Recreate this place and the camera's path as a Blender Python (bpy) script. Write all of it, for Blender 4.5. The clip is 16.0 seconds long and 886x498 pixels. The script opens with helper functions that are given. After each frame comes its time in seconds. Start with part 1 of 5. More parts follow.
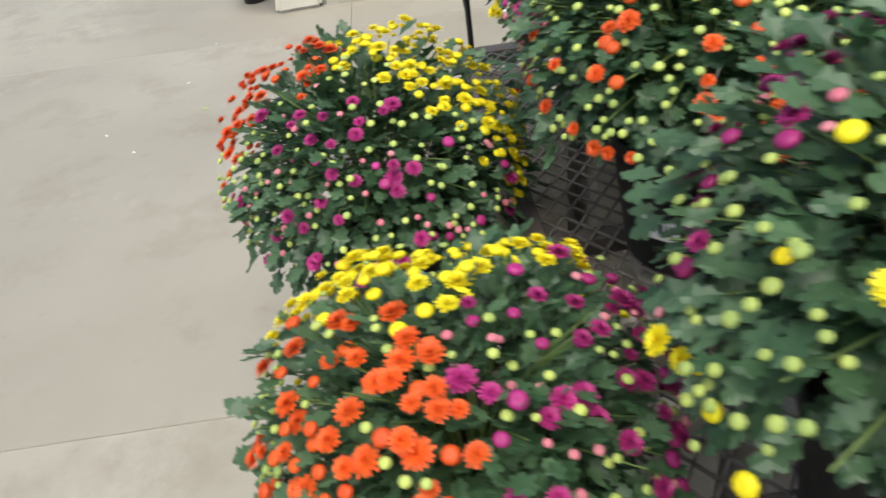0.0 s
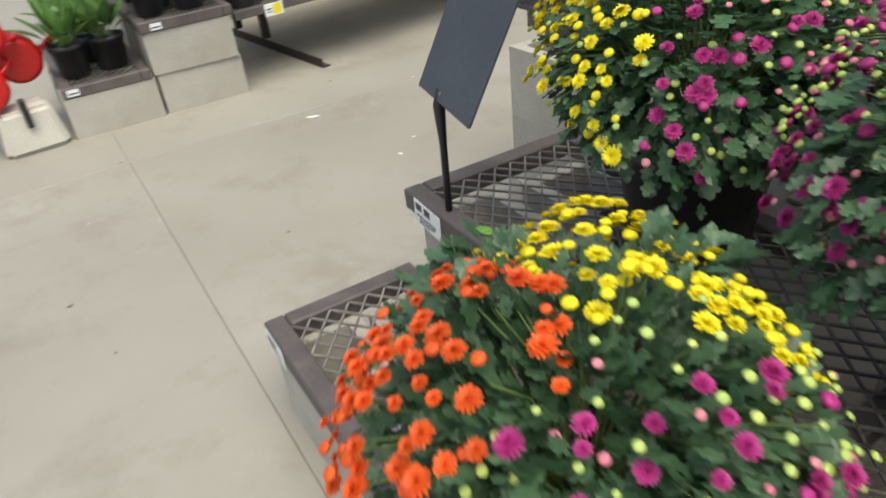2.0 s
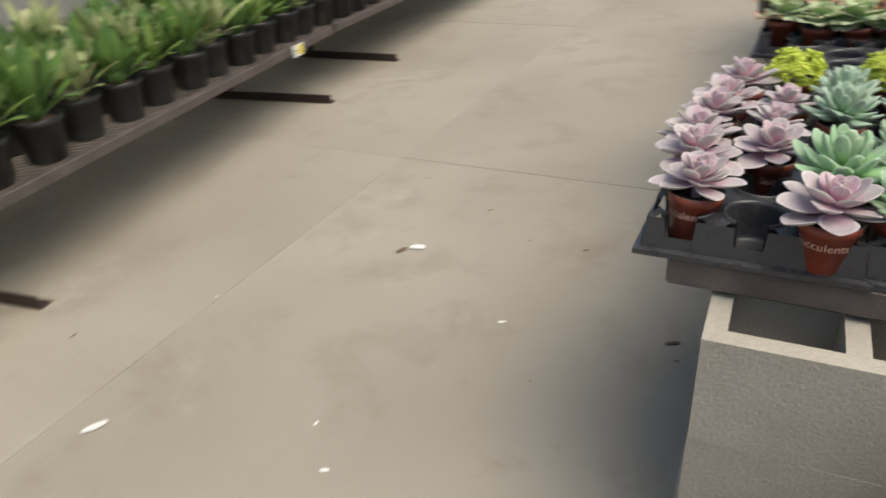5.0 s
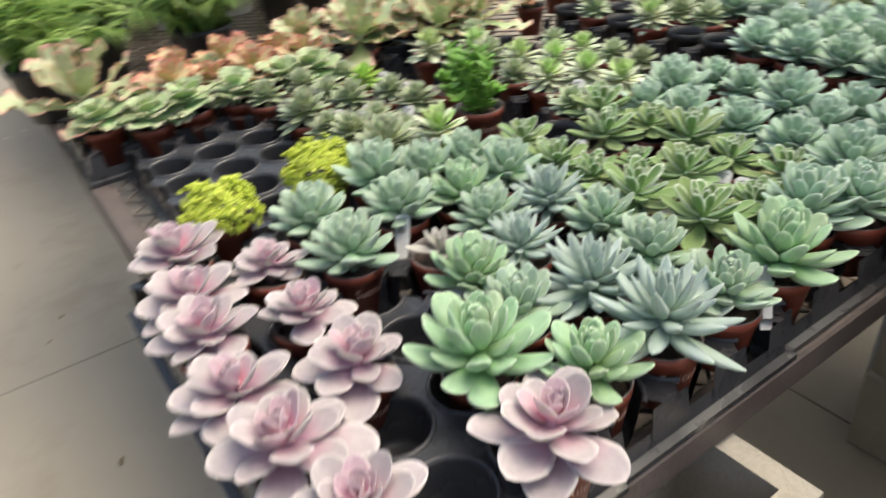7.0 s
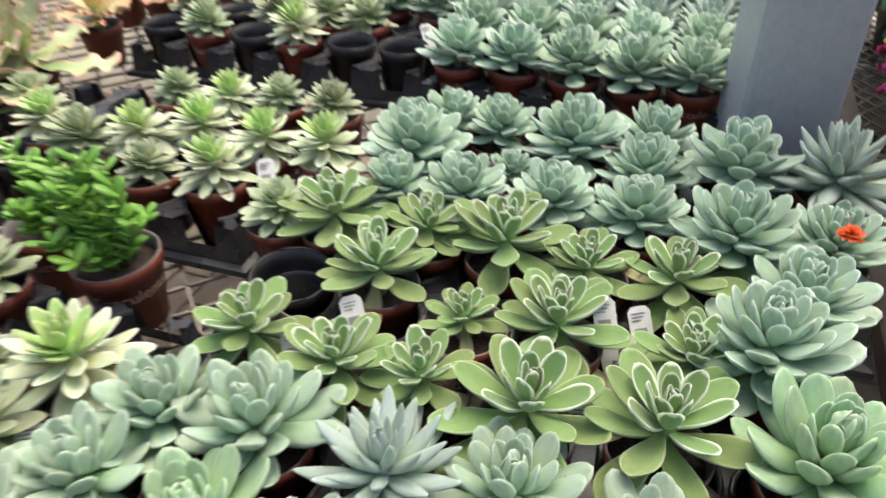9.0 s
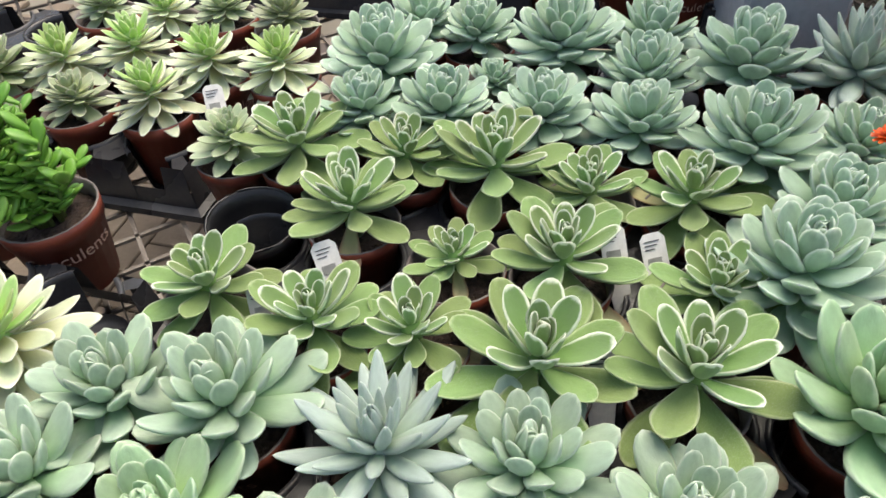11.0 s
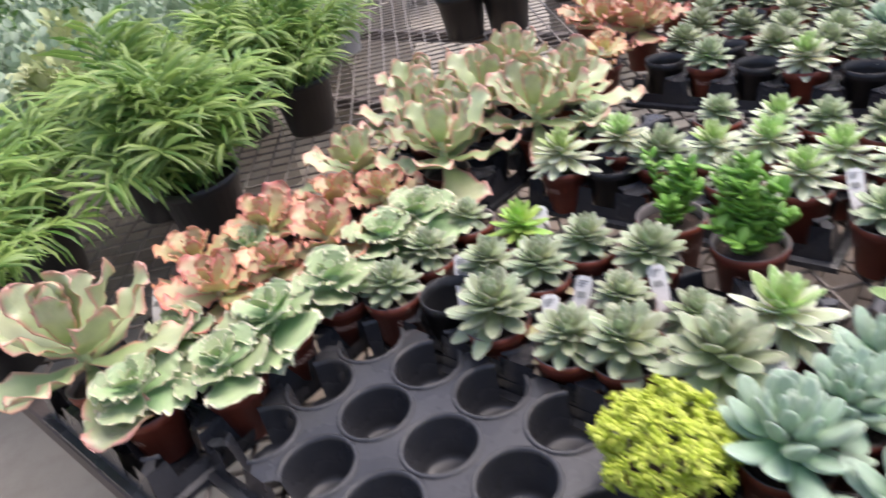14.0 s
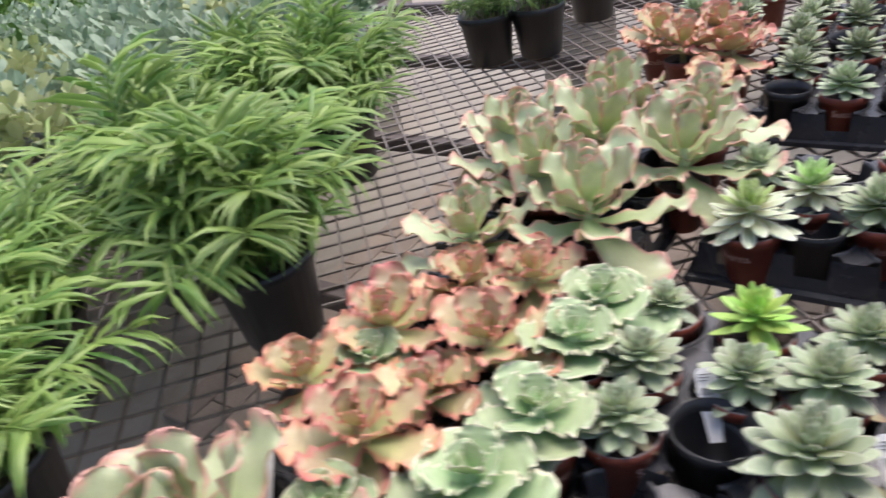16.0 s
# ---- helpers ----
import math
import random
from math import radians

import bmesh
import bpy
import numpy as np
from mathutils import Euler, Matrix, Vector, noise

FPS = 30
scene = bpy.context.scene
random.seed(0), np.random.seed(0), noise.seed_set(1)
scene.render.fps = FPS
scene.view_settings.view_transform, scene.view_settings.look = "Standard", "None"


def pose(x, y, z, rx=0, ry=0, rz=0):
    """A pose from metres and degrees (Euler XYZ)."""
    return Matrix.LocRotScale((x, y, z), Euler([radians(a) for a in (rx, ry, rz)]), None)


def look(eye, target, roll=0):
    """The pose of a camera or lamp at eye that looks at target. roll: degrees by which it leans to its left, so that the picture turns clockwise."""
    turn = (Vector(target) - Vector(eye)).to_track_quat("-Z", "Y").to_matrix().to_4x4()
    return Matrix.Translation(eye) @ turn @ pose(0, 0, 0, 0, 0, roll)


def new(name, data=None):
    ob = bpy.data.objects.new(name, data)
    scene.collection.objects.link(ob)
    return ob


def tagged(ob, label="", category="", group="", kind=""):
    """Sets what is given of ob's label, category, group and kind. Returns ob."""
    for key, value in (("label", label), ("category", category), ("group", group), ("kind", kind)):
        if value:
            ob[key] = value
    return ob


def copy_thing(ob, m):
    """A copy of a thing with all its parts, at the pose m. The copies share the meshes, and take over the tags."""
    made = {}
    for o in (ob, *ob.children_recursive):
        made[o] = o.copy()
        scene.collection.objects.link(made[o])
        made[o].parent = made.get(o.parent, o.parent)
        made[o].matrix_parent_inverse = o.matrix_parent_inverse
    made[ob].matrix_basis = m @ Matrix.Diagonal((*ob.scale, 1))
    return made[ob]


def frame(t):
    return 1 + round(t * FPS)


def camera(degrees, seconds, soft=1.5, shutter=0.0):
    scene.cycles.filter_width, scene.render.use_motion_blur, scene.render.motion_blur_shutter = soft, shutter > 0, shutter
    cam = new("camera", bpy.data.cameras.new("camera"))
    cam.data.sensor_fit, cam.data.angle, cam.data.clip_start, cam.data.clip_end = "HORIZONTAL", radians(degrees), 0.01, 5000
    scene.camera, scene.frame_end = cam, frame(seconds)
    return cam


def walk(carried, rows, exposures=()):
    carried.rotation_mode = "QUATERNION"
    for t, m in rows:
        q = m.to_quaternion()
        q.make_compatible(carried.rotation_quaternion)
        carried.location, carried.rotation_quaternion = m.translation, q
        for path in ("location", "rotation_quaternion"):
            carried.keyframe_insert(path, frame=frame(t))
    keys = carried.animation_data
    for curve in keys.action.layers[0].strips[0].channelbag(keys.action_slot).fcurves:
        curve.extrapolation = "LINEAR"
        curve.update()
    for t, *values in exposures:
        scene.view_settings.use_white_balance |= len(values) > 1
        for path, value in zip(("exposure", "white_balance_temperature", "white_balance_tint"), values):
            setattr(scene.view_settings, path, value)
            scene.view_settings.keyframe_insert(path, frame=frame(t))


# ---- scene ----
cam = camera(64.1, 16.0, soft=1.5, shutter=0.5)
PATH = [
    (0, (2.322, -0.784, 1.121), (0.688, -0.755, -0.031), -7.9),
    (0.5, (2.232, -0.914, 1.12), (0.601, -0.863, -0.037), -7.5),
    (1, (2.056, -1.039, 1.139), (0.394, -0.809, 0.05), -7.2),
    (1.5, (1.853, -1.143, 1.141), (0.26, -0.606, 0.057), -5.5),
    (2, (1.644, -1.219, 1.135), (0.153, -0.425, 0.066), -6.7),
    (2.5, (1.398, -1.193, 1.127), (-0.002, -0.237, 0.066), -4.9),
    (3, (1.15, -1.186, 1.138), (-0.218, -0.124, 0.139), -4.7),
    (3.2, (1.059, -1.202, 1.136), (-0.291, -0.102, 0.152), -2.8),
    (5.3, (0.073, -0.969, 1.206), (-0.423, 0.698, 0.218), -4.9),
    (5.5, (0.011, -0.93, 1.202), (-0.198, 0.793, 0.208), -4.5),
    (6, (-0.063, -0.767, 1.193), (0.161, 0.935, 0.166), -4.2),
    (6.5, (-0.089, -0.534, 1.205), (0.468, 1.08, 0.163), -5.2),
    (7, (-0.058, -0.347, 1.235), (0.84, 1.093, 0.176), -6.1),
    (7.5, (-0.056, -0.157, 1.253), (1.214, 0.943, 0.168), -8.4),
    (8, (0.032, -0.019, 1.244), (1.432, 0.924, 0.17), -8.9),
    (8.5, (0.162, 0.11, 1.218), (1.636, 0.909, 0.127), -5.4),
    (9, (0.282, 0.181, 1.186), (1.77, 0.743, -0.027), -2.4),
    (9.5, (0.354, 0.217, 1.144), (1.793, 0.603, -0.19), -0.2),
    (12, (0.352, 0.221, 1.15), (1.622, 0.748, -0.302), -8.2),
    (12.5, (0.234, 0.233, 1.219), (1.548, 0.985, -0.087), -10.9),
    (13, (0.083, 0.28, 1.267), (1.41, 1.185, 0.074), -12.4),
    (13.5, (-0.041, 0.359, 1.274), (1.228, 1.45, 0.18), -14.4),
    (14, (-0.069, 0.462, 1.269), (1.114, 1.709, 0.245), -13.2),
    (14.5, (-0.028, 0.609, 1.278), (1.125, 1.925, 0.308), -13.6),
    (15, (0.02, 0.687, 1.262), (1.295, 1.885, 0.292), -12.0),
    (15.5, (0.022, 0.766, 1.257), (1.358, 1.863, 0.251), -11.5),
    (16, (-0.035, 0.914, 1.272), (1.296, 2.003, 0.252), -12.1),
]
walk(cam, [(t, look(eye, target, roll)) for t, eye, target, roll in PATH],
     [(0.0, 0.42, 6450, 2), (3.0, 0.32, 6600, 1), (5.5, 0.18, 7100, 6), (6.5, 0.44, 7200, 6), (8.0, 0.69, 7200, 8), (12.0, 0.63, 7000, 8), (13.5, 0.66, 6550, 18), (16.0, 0.52, 6350, 16)])

# ---- sky, sun, exposure ----
world = bpy.data.worlds.new("overcast_sky")
scene.world = world
world.use_nodes = True
wn = world.node_tree.nodes
sky = wn.new("ShaderNodeTexSky")
sky.sky_type = "NISHITA"
sky.sun_disc = False
sky.sun_elevation, sky.sun_rotation = radians(67), radians(100)
sky.air_density, sky.dust_density, sky.ozone_density = 1.0, 4.0, 1.0
wn["Background"].inputs["Strength"].default_value = 0.15
world.node_tree.links.new(sky.outputs["Color"], wn["Background"].inputs["Color"])
sun_data = bpy.data.lights.new("sun", "SUN")
sun_data.energy, sun_data.angle, sun_data.color = 2.1, radians(55), (1.0, 0.95, 0.87)
sun = new("sun", sun_data)
sun.matrix_world = pose(0, 0, 8, -23, 0, -100)


# ---- materials ----
def node_mat(name):
    m = bpy.data.materials.new(name)
    m.use_nodes = True
    nt = m.node_tree
    return m, nt, nt.nodes["Principled BSDF"]


def link(nt, a, b):
    nt.links.new(a, b)


def mixer(nt, fac, a, b, mode="MIX"):
    n = nt.nodes.new("ShaderNodeMix")
    n.data_type, n.blend_type = "RGBA", mode
    for sock, v in ((n.inputs[0], fac), (n.inputs[6], a), (n.inputs[7], b)):
        if isinstance(v, bpy.types.NodeSocket):
            link(nt, v, sock)
        elif isinstance(v, (int, float)):
            sock.default_value = v
        else:
            sock.default_value = (*v, 1)
    return n.outputs[2]


def maths(nt, op, a, b=0.0, clamp=False):
    n = nt.nodes.new("ShaderNodeMath")
    n.operation, n.use_clamp = op, clamp
    for sock, v in ((n.inputs[0], a), (n.inputs[1], b)):
        if isinstance(v, bpy.types.NodeSocket):
            link(nt, v, sock)
        else:
            sock.default_value = v
    return n.outputs[0]


def noise_tex(nt, scale, detail=4.0, rough=0.55, coords="Object"):
    tc = nt.nodes.new("ShaderNodeTexCoord")
    n = nt.nodes.new("ShaderNodeTexNoise")
    n.inputs["Scale"].default_value, n.inputs["Detail"].default_value = scale, detail
    n.inputs["Roughness"].default_value = rough
    link(nt, tc.outputs[coords], n.inputs["Vector"])
    return n.outputs["Fac"]


def ramp(nt, fac, lo, hi):
    n = nt.nodes.new("ShaderNodeMapRange")
    n.inputs[1].default_value, n.inputs[2].default_value = lo, hi
    link(nt, fac, n.inputs[0])
    return n.outputs[0]


def bump(nt, bsdf, height, strength, dist):
    n = nt.nodes.new("ShaderNodeBump")
    n.inputs["Strength"].default_value, n.inputs["Distance"].default_value = strength, dist
    link(nt, height, n.inputs["Height"])
    link(nt, n.outputs[0], bsdf.inputs["Normal"])


def surface(name, col, col2, rough, scale=8.0, fine=90.0, relief=0.3, dist=0.002, metal=0.0, jitter=0.12, spec=0.5):
    """A worn surface: two colours in patches, fine grain, relief, and a little difference from piece to piece."""
    m, nt, b = node_mat(name)
    big = ramp(nt, noise_tex(nt, scale), 0.35, 0.68)
    small = noise_tex(nt, fine, 3.0)
    c = mixer(nt, big, col, col2)
    c = mixer(nt, maths(nt, "MULTIPLY", ramp(nt, small, 0.35, 0.75), 0.35), c, tuple(v * 0.55 for v in col))
    oi = nt.nodes.new("ShaderNodeObjectInfo")
    hsv = nt.nodes.new("ShaderNodeHueSaturation")
    link(nt, c, hsv.inputs["Color"])
    link(nt, maths(nt, "ADD", maths(nt, "MULTIPLY", oi.outputs["Random"], 2 * jitter), 1 - jitter), hsv.inputs["Value"])
    link(nt, hsv.outputs[0], b.inputs["Base Color"])
    link(nt, maths(nt, "ADD", maths(nt, "MULTIPLY", big, 0.15), rough - 0.07), b.inputs["Roughness"])
    b.inputs["Metallic"].default_value = metal
    b.inputs["Specular IOR Level"].default_value = spec
    bump(nt, b, small, relief, dist)
    return m


def leaf_surface(name, base, body, edge, edge_at=0.8, edge_mix=0.8, rough=0.5, jitter=0.12, fuzz=0.0, sheen=0.0, soft=0.15, tipped=1.0, glow=0.12):
    """A succulent's leaf: one colour at its root, one for the blade, one along its margin and tip."""
    m, nt, b = node_mat(name)
    uv = nt.nodes.new("ShaderNodeUVMap")
    sep = nt.nodes.new("ShaderNodeSeparateXYZ")
    link(nt, uv.outputs[0], sep.inputs[0])
    u, v = sep.outputs[0], sep.outputs[1]
    side = maths(nt, "ABSOLUTE", maths(nt, "SUBTRACT", maths(nt, "MULTIPLY", u, 2.0), 1.0))
    rim = maths(nt, "MAXIMUM", side, maths(nt, "MULTIPLY", maths(nt, "POWER", v, 3.0), tipped))
    grain = noise_tex(nt, 9.0, coords="UV")
    rim = maths(nt, "ADD", rim, maths(nt, "MULTIPLY", maths(nt, "SUBTRACT", grain, 0.5), 0.25))
    n = nt.nodes.new("ShaderNodeMapRange")
    n.interpolation_type = "SMOOTHSTEP"
    n.inputs[1].default_value, n.inputs[2].default_value = edge_at - soft, edge_at + soft
    link(nt, rim, n.inputs[0])
    rootness = nt.nodes.new("ShaderNodeMapRange")
    rootness.interpolation_type = "SMOOTHSTEP"
    rootness.inputs[1].default_value, rootness.inputs[2].default_value = 0.75, 0.1
    link(nt, v, rootness.inputs[0])
    patch = ramp(nt, noise_tex(nt, 3.5, 5.0, 0.65, coords="UV"), 0.35, 0.7)
    blade = mixer(nt, maths(nt, "MULTIPLY", patch, 0.5), body, tuple(min(1, c * 0.62) for c in body))
    c = mixer(nt, maths(nt, "MULTIPLY", rootness.outputs[0], 0.9), blade, base)
    c = mixer(nt, maths(nt, "MULTIPLY", n.outputs[0], edge_mix), c, edge)
    if fuzz:
        c = mixer(nt, maths(nt, "MULTIPLY", ramp(nt, noise_tex(nt, 60.0, 2.0, coords="UV"), 0.55, 0.7), fuzz), c, (0.75, 0.8, 0.7))
    oi = nt.nodes.new("ShaderNodeObjectInfo")
    hsv = nt.nodes.new("ShaderNodeHueSaturation")
    link(nt, c, hsv.inputs["Color"])
    link(nt, maths(nt, "ADD", maths(nt, "MULTIPLY", oi.outputs["Random"], 2 * jitter), 1 - jitter), hsv.inputs["Value"])
    link(nt, maths(nt, "ADD", maths(nt, "MULTIPLY", oi.outputs["Random"], 0.034), 0.482), hsv.inputs["Hue"])
    link(nt, hsv.outputs[0], b.inputs["Base Color"])
    b.inputs["Roughness"].default_value = rough
    b.inputs["Sheen Weight"].default_value = sheen
    b.inputs["Subsurface Weight"].default_value = glow
    b.inputs["Subsurface Radius"].default_value = (0.006, 0.009, 0.004)
    b.inputs["Subsurface Scale"].default_value = 0.6
    bump(nt, b, noise_tex(nt, 14.0, 4.0, coords="UV"), 0.25, 0.0015)
    return m


def plain_leaf(name, col, col2, rough=0.5, jitter=0.2, through_light=0.25):
    """Thin foliage: differs from leaf to leaf and lets some light through."""
    m, nt, b = node_mat(name)
    geo = nt.nodes.new("ShaderNodeNewGeometry")
    oi = nt.nodes.new("ShaderNodeObjectInfo")
    c = mixer(nt, geo.outputs["Random Per Island"], col, col2)
    hsv = nt.nodes.new("ShaderNodeHueSaturation")
    link(nt, c, hsv.inputs["Color"])
    link(nt, maths(nt, "ADD", maths(nt, "MULTIPLY", oi.outputs["Random"], 2 * jitter), 1 - jitter), hsv.inputs["Value"])
    link(nt, hsv.outputs[0], b.inputs["Base Color"])
    b.inputs["Roughness"].default_value = rough
    tr = nt.nodes.new("ShaderNodeBsdfTranslucent")
    link(nt, hsv.outputs[0], tr.inputs["Color"])
    mx = nt.nodes.new("ShaderNodeMixShader")
    mx.inputs[0].default_value = through_light
    link(nt, b.outputs[0], mx.inputs[1])
    link(nt, tr.outputs[0], mx.inputs[2])
    link(nt, mx.outputs[0], nt.nodes["Material Output"].inputs["Surface"])
    bump(nt, b, noise_tex(nt, 140.0, 2.0), 0.15, 0.001)
    return m


def concrete_floor():
    m, nt, b = node_mat("worn_concrete")
    a = ramp(nt, noise_tex(nt, 0.7, 5.0, 0.6), 0.3, 0.7)
    c1 = mixer(nt, a, (0.275, 0.245, 0.20), (0.36, 0.332, 0.28))
    mid = ramp(nt, noise_tex(nt, 3.5, 6.0, 0.65), 0.52, 0.78)
    c2 = mixer(nt, maths(nt, "MULTIPLY", mid, 0.55), c1, (0.19, 0.152, 0.115))
    pale = ramp(nt, noise_tex(nt, 1.9, 7.0, 0.7), 0.6, 0.75)
    c3 = mixer(nt, maths(nt, "MULTIPLY", pale, 0.35), c2, (0.52, 0.49, 0.43))
    spots = ramp(nt, noise_tex(nt, 14.0, 3.0, 0.5), 0.7, 0.78)
    c4 = mixer(nt, maths(nt, "MULTIPLY", spots, 0.35), c3, (0.25, 0.21, 0.17))
    grain = noise_tex(nt, 220.0, 2.0)
    c5 = mixer(nt, maths(nt, "MULTIPLY", grain, 0.14), c4, (0.26, 0.23, 0.19))
    link(nt, c5, b.inputs["Base Color"])
    link(nt, maths(nt, "ADD", maths(nt, "MULTIPLY", a, 0.15), 0.55), b.inputs["Roughness"])
    bump(nt, b, grain, 0.12, 0.001)
    return m


FLOOR = concrete_floor()
JOINT = surface("joint_dirt", (0.215, 0.185, 0.145), (0.275, 0.245, 0.195), 0.95)
PAVER = surface("paver", (0.36, 0.29, 0.23), (0.28, 0.23, 0.19), 0.85, 6, 120, 0.3)
BLOCK = surface("cinder_block", (0.47, 0.44, 0.38), (0.40, 0.36, 0.30), 0.95, 5, 160, 0.7, 0.003, jitter=0.08)
FRAME = surface("dark_stained_beam", (0.085, 0.068, 0.064), (0.14, 0.115, 0.107), 0.6, 12, 140, 0.35)
MESH = surface("expanded_metal", (0.19, 0.16, 0.145), (0.33, 0.30, 0.27), 0.55, 14, 200, 0.2, metal=0.35)
BLACK = surface("black_plastic", (0.018, 0.018, 0.02), (0.03, 0.03, 0.032), 0.38, 9, 200, 0.08, jitter=0.2)
TRAY = surface("tray_plastic", (0.036, 0.037, 0.042), (0.062, 0.063, 0.070), 0.28, 10, 200, 0.1, jitter=0.1)
TERRA = surface("brick_red_plastic", (0.27, 0.060, 0.034), (0.21, 0.048, 0.028), 0.45, 14, 200, 0.08, jitter=0.15)
RIM = surface("dusty_rim", (0.24, 0.21, 0.20), (0.13, 0.11, 0.105), 0.5, 20, 200, 0.1)
ORANGE_POT = surface("orange_plastic", (0.60, 0.11, 0.03), (0.52, 0.09, 0.03), 0.4, 10, 200, 0.05)
WHITE_POT = surface("white_plastic", (0.62, 0.66, 0.72), (0.54, 0.58, 0.64), 0.4, 8, 200, 0.05)
SOIL = surface("potting_soil", (0.045, 0.03, 0.022), (0.09, 0.06, 0.045), 0.95, 40, 260, 1.0, 0.006)
GRAVEL_SOIL = surface("gritty_soil", (0.05, 0.034, 0.027), (0.12, 0.08, 0.062), 0.95, 120, 320, 1.0, 0.006)
POST = surface("grey_painted_steel", (0.42, 0.45, 0.49), (0.38, 0.41, 0.45), 0.45, 3, 120, 0.1)
# Lighter copy of the post's grey, for its second face as lit.
POST_LIT_FACE = surface("pale_lit_face", (0.62, 0.64, 0.66), (0.56, 0.58, 0.6), 0.4)
SLATE = surface("chalkboard", (0.045, 0.052, 0.066), (0.06, 0.068, 0.082), 0.75, 6, 150, 0.15)
PAPER = surface("paper_tag", (0.80, 0.80, 0.79), (0.74, 0.74, 0.73), 0.6, 20, 200, 0.02)
INK = surface("black_ink", (0.05, 0.05, 0.055), (0.06, 0.06, 0.06), 0.6)
TAG_PRINT = surface("printed_block", (0.30, 0.31, 0.30), (0.42, 0.43, 0.41), 0.55, 60, 300)
YELLOW_INK = surface("yellow_print", (0.85, 0.68, 0.02), (0.85, 0.7, 0.04), 0.5)
RED_CAN = surface("red_plastic", (0.62, 0.012, 0.012), (0.56, 0.01, 0.01), 0.28, 4, 100, 0.03)
WHITE_CAN = surface("white_nozzle", (0.8, 0.8, 0.78), (0.74, 0.74, 0.72), 0.35)
STONE = surface("pale_cast_stone", (0.60, 0.56, 0.48), (0.52, 0.48, 0.41), 0.85, 6, 140, 0.4)
WALL = surface("weathered_wall", (0.34, 0.33, 0.31), (0.28, 0.27, 0.25), 0.8, 1.2, 60, 0.2)
DARK_STEEL = surface("dark_steel", (0.045, 0.03, 0.028), (0.07, 0.05, 0.045), 0.5, 8, 120, 0.2, metal=0.3)

LEAF = {
    "P": leaf_surface("mauve_heart_leaf", (0.66, 0.24, 0.37), (0.58, 0.42, 0.48), (0.72, 0.62, 0.63), 0.84, 0.6, 0.5, sheen=0.1),
    "P_old": leaf_surface("mauve_grey_leaf", (0.55, 0.30, 0.38), (0.48, 0.42, 0.435), (0.68, 0.63, 0.61), 0.82, 0.65, 0.5, sheen=0.1),
    "G": leaf_surface("grey_green_spoon_leaf", (0.30, 0.48, 0.25), (0.37, 0.50, 0.37), (0.68, 0.76, 0.64), 0.90, 0.6, 0.45, sheen=0.1),
    "H": leaf_surface("fresh_green_spoon_leaf", (0.30, 0.50, 0.19), (0.35, 0.52, 0.32), (0.68, 0.79, 0.60), 0.90, 0.6, 0.42, sheen=0.1),
    "B": leaf_surface("blue_grey_leaf", (0.38, 0.50, 0.38), (0.40, 0.50, 0.45), (0.62, 0.70, 0.64), 0.88, 0.6, 0.5, sheen=0.1),
    "E": leaf_surface("blue_green_leaf", (0.29, 0.47, 0.27), (0.36, 0.51, 0.38), (0.70, 0.79, 0.70), 0.87, 0.75, 0.42, sheen=0.1),
    "F": leaf_surface("felted_green_leaf", (0.17, 0.31, 0.07), (0.17, 0.295, 0.085), (0.80, 0.86, 0.70), 0.80, 0.9, 0.75, fuzz=0.32, sheen=0.25, soft=0.09),
    "F_old": leaf_surface("mature_felted_leaf", (0.20, 0.32, 0.085), (0.20, 0.315, 0.095), (0.48, 0.55, 0.34), 0.88, 0.6, 0.75, fuzz=0.25, sheen=0.25, soft=0.09),
    "S": leaf_surface("houseleek_leaf", (0.36, 0.43, 0.18), (0.37, 0.44, 0.28), (0.60, 0.58, 0.46), 0.84, 0.6, 0.45, jitter=0.18),
    "T": leaf_surface("houseleek_heart_leaf", (0.34, 0.54, 0.12), (0.42, 0.60, 0.22), (0.72, 0.78, 0.48), 0.82, 0.6, 0.45),
    "T_old": leaf_surface("pale_houseleek_leaf", (0.48, 0.46, 0.20), (0.60, 0.69, 0.47), (0.86, 0.87, 0.74), 0.78, 0.7, 0.45),
    "L": leaf_surface("lime_houseleek_leaf", (0.40, 0.60, 0.10), (0.38, 0.60, 0.12), (0.58, 0.72, 0.25), 0.88, 0.5, 0.5),
    "R": leaf_surface("frilled_green_leaf", (0.27, 0.44, 0.20), (0.42, 0.52, 0.29), (0.80, 0.74, 0.55), 0.89, 0.85, 0.5, soft=0.05),
    "K": leaf_surface("frilled_coral_leaf", (0.42, 0.48, 0.20), (0.54, 0.44, 0.26), (0.66, 0.20, 0.16), 0.72, 0.8, 0.42, soft=0.26),
    "X": leaf_surface("paddle_leaf", (0.36, 0.48, 0.20), (0.50, 0.56, 0.34), (0.70, 0.32, 0.27), 0.84, 0.8, 0.36, soft=0.14),
    "W": leaf_surface("withered_leaf", (0.42, 0.46, 0.20), (0.50, 0.47, 0.26), (0.34, 0.20, 0.12), 0.80, 0.8, 0.65, soft=0.2),
    "D": leaf_surface("faded_grey_leaf", (0.40, 0.36, 0.32), (0.44, 0.42, 0.38), (0.56, 0.53, 0.5), 0.9, 0.5, 0.6),
}
JADE = plain_leaf("jade_leaf", (0.13, 0.34, 0.04), (0.24, 0.48, 0.08), 0.35, 0.1, 0.1)
SEDUM = plain_leaf("lime_sedum", (0.64, 0.78, 0.08), (0.84, 0.90, 0.20), 0.5, 0.06, 0.2)
PALM = plain_leaf("palm_leaf", (0.10, 0.24, 0.05), (0.38, 0.52, 0.15), 0.36, 0.2, 0.35)
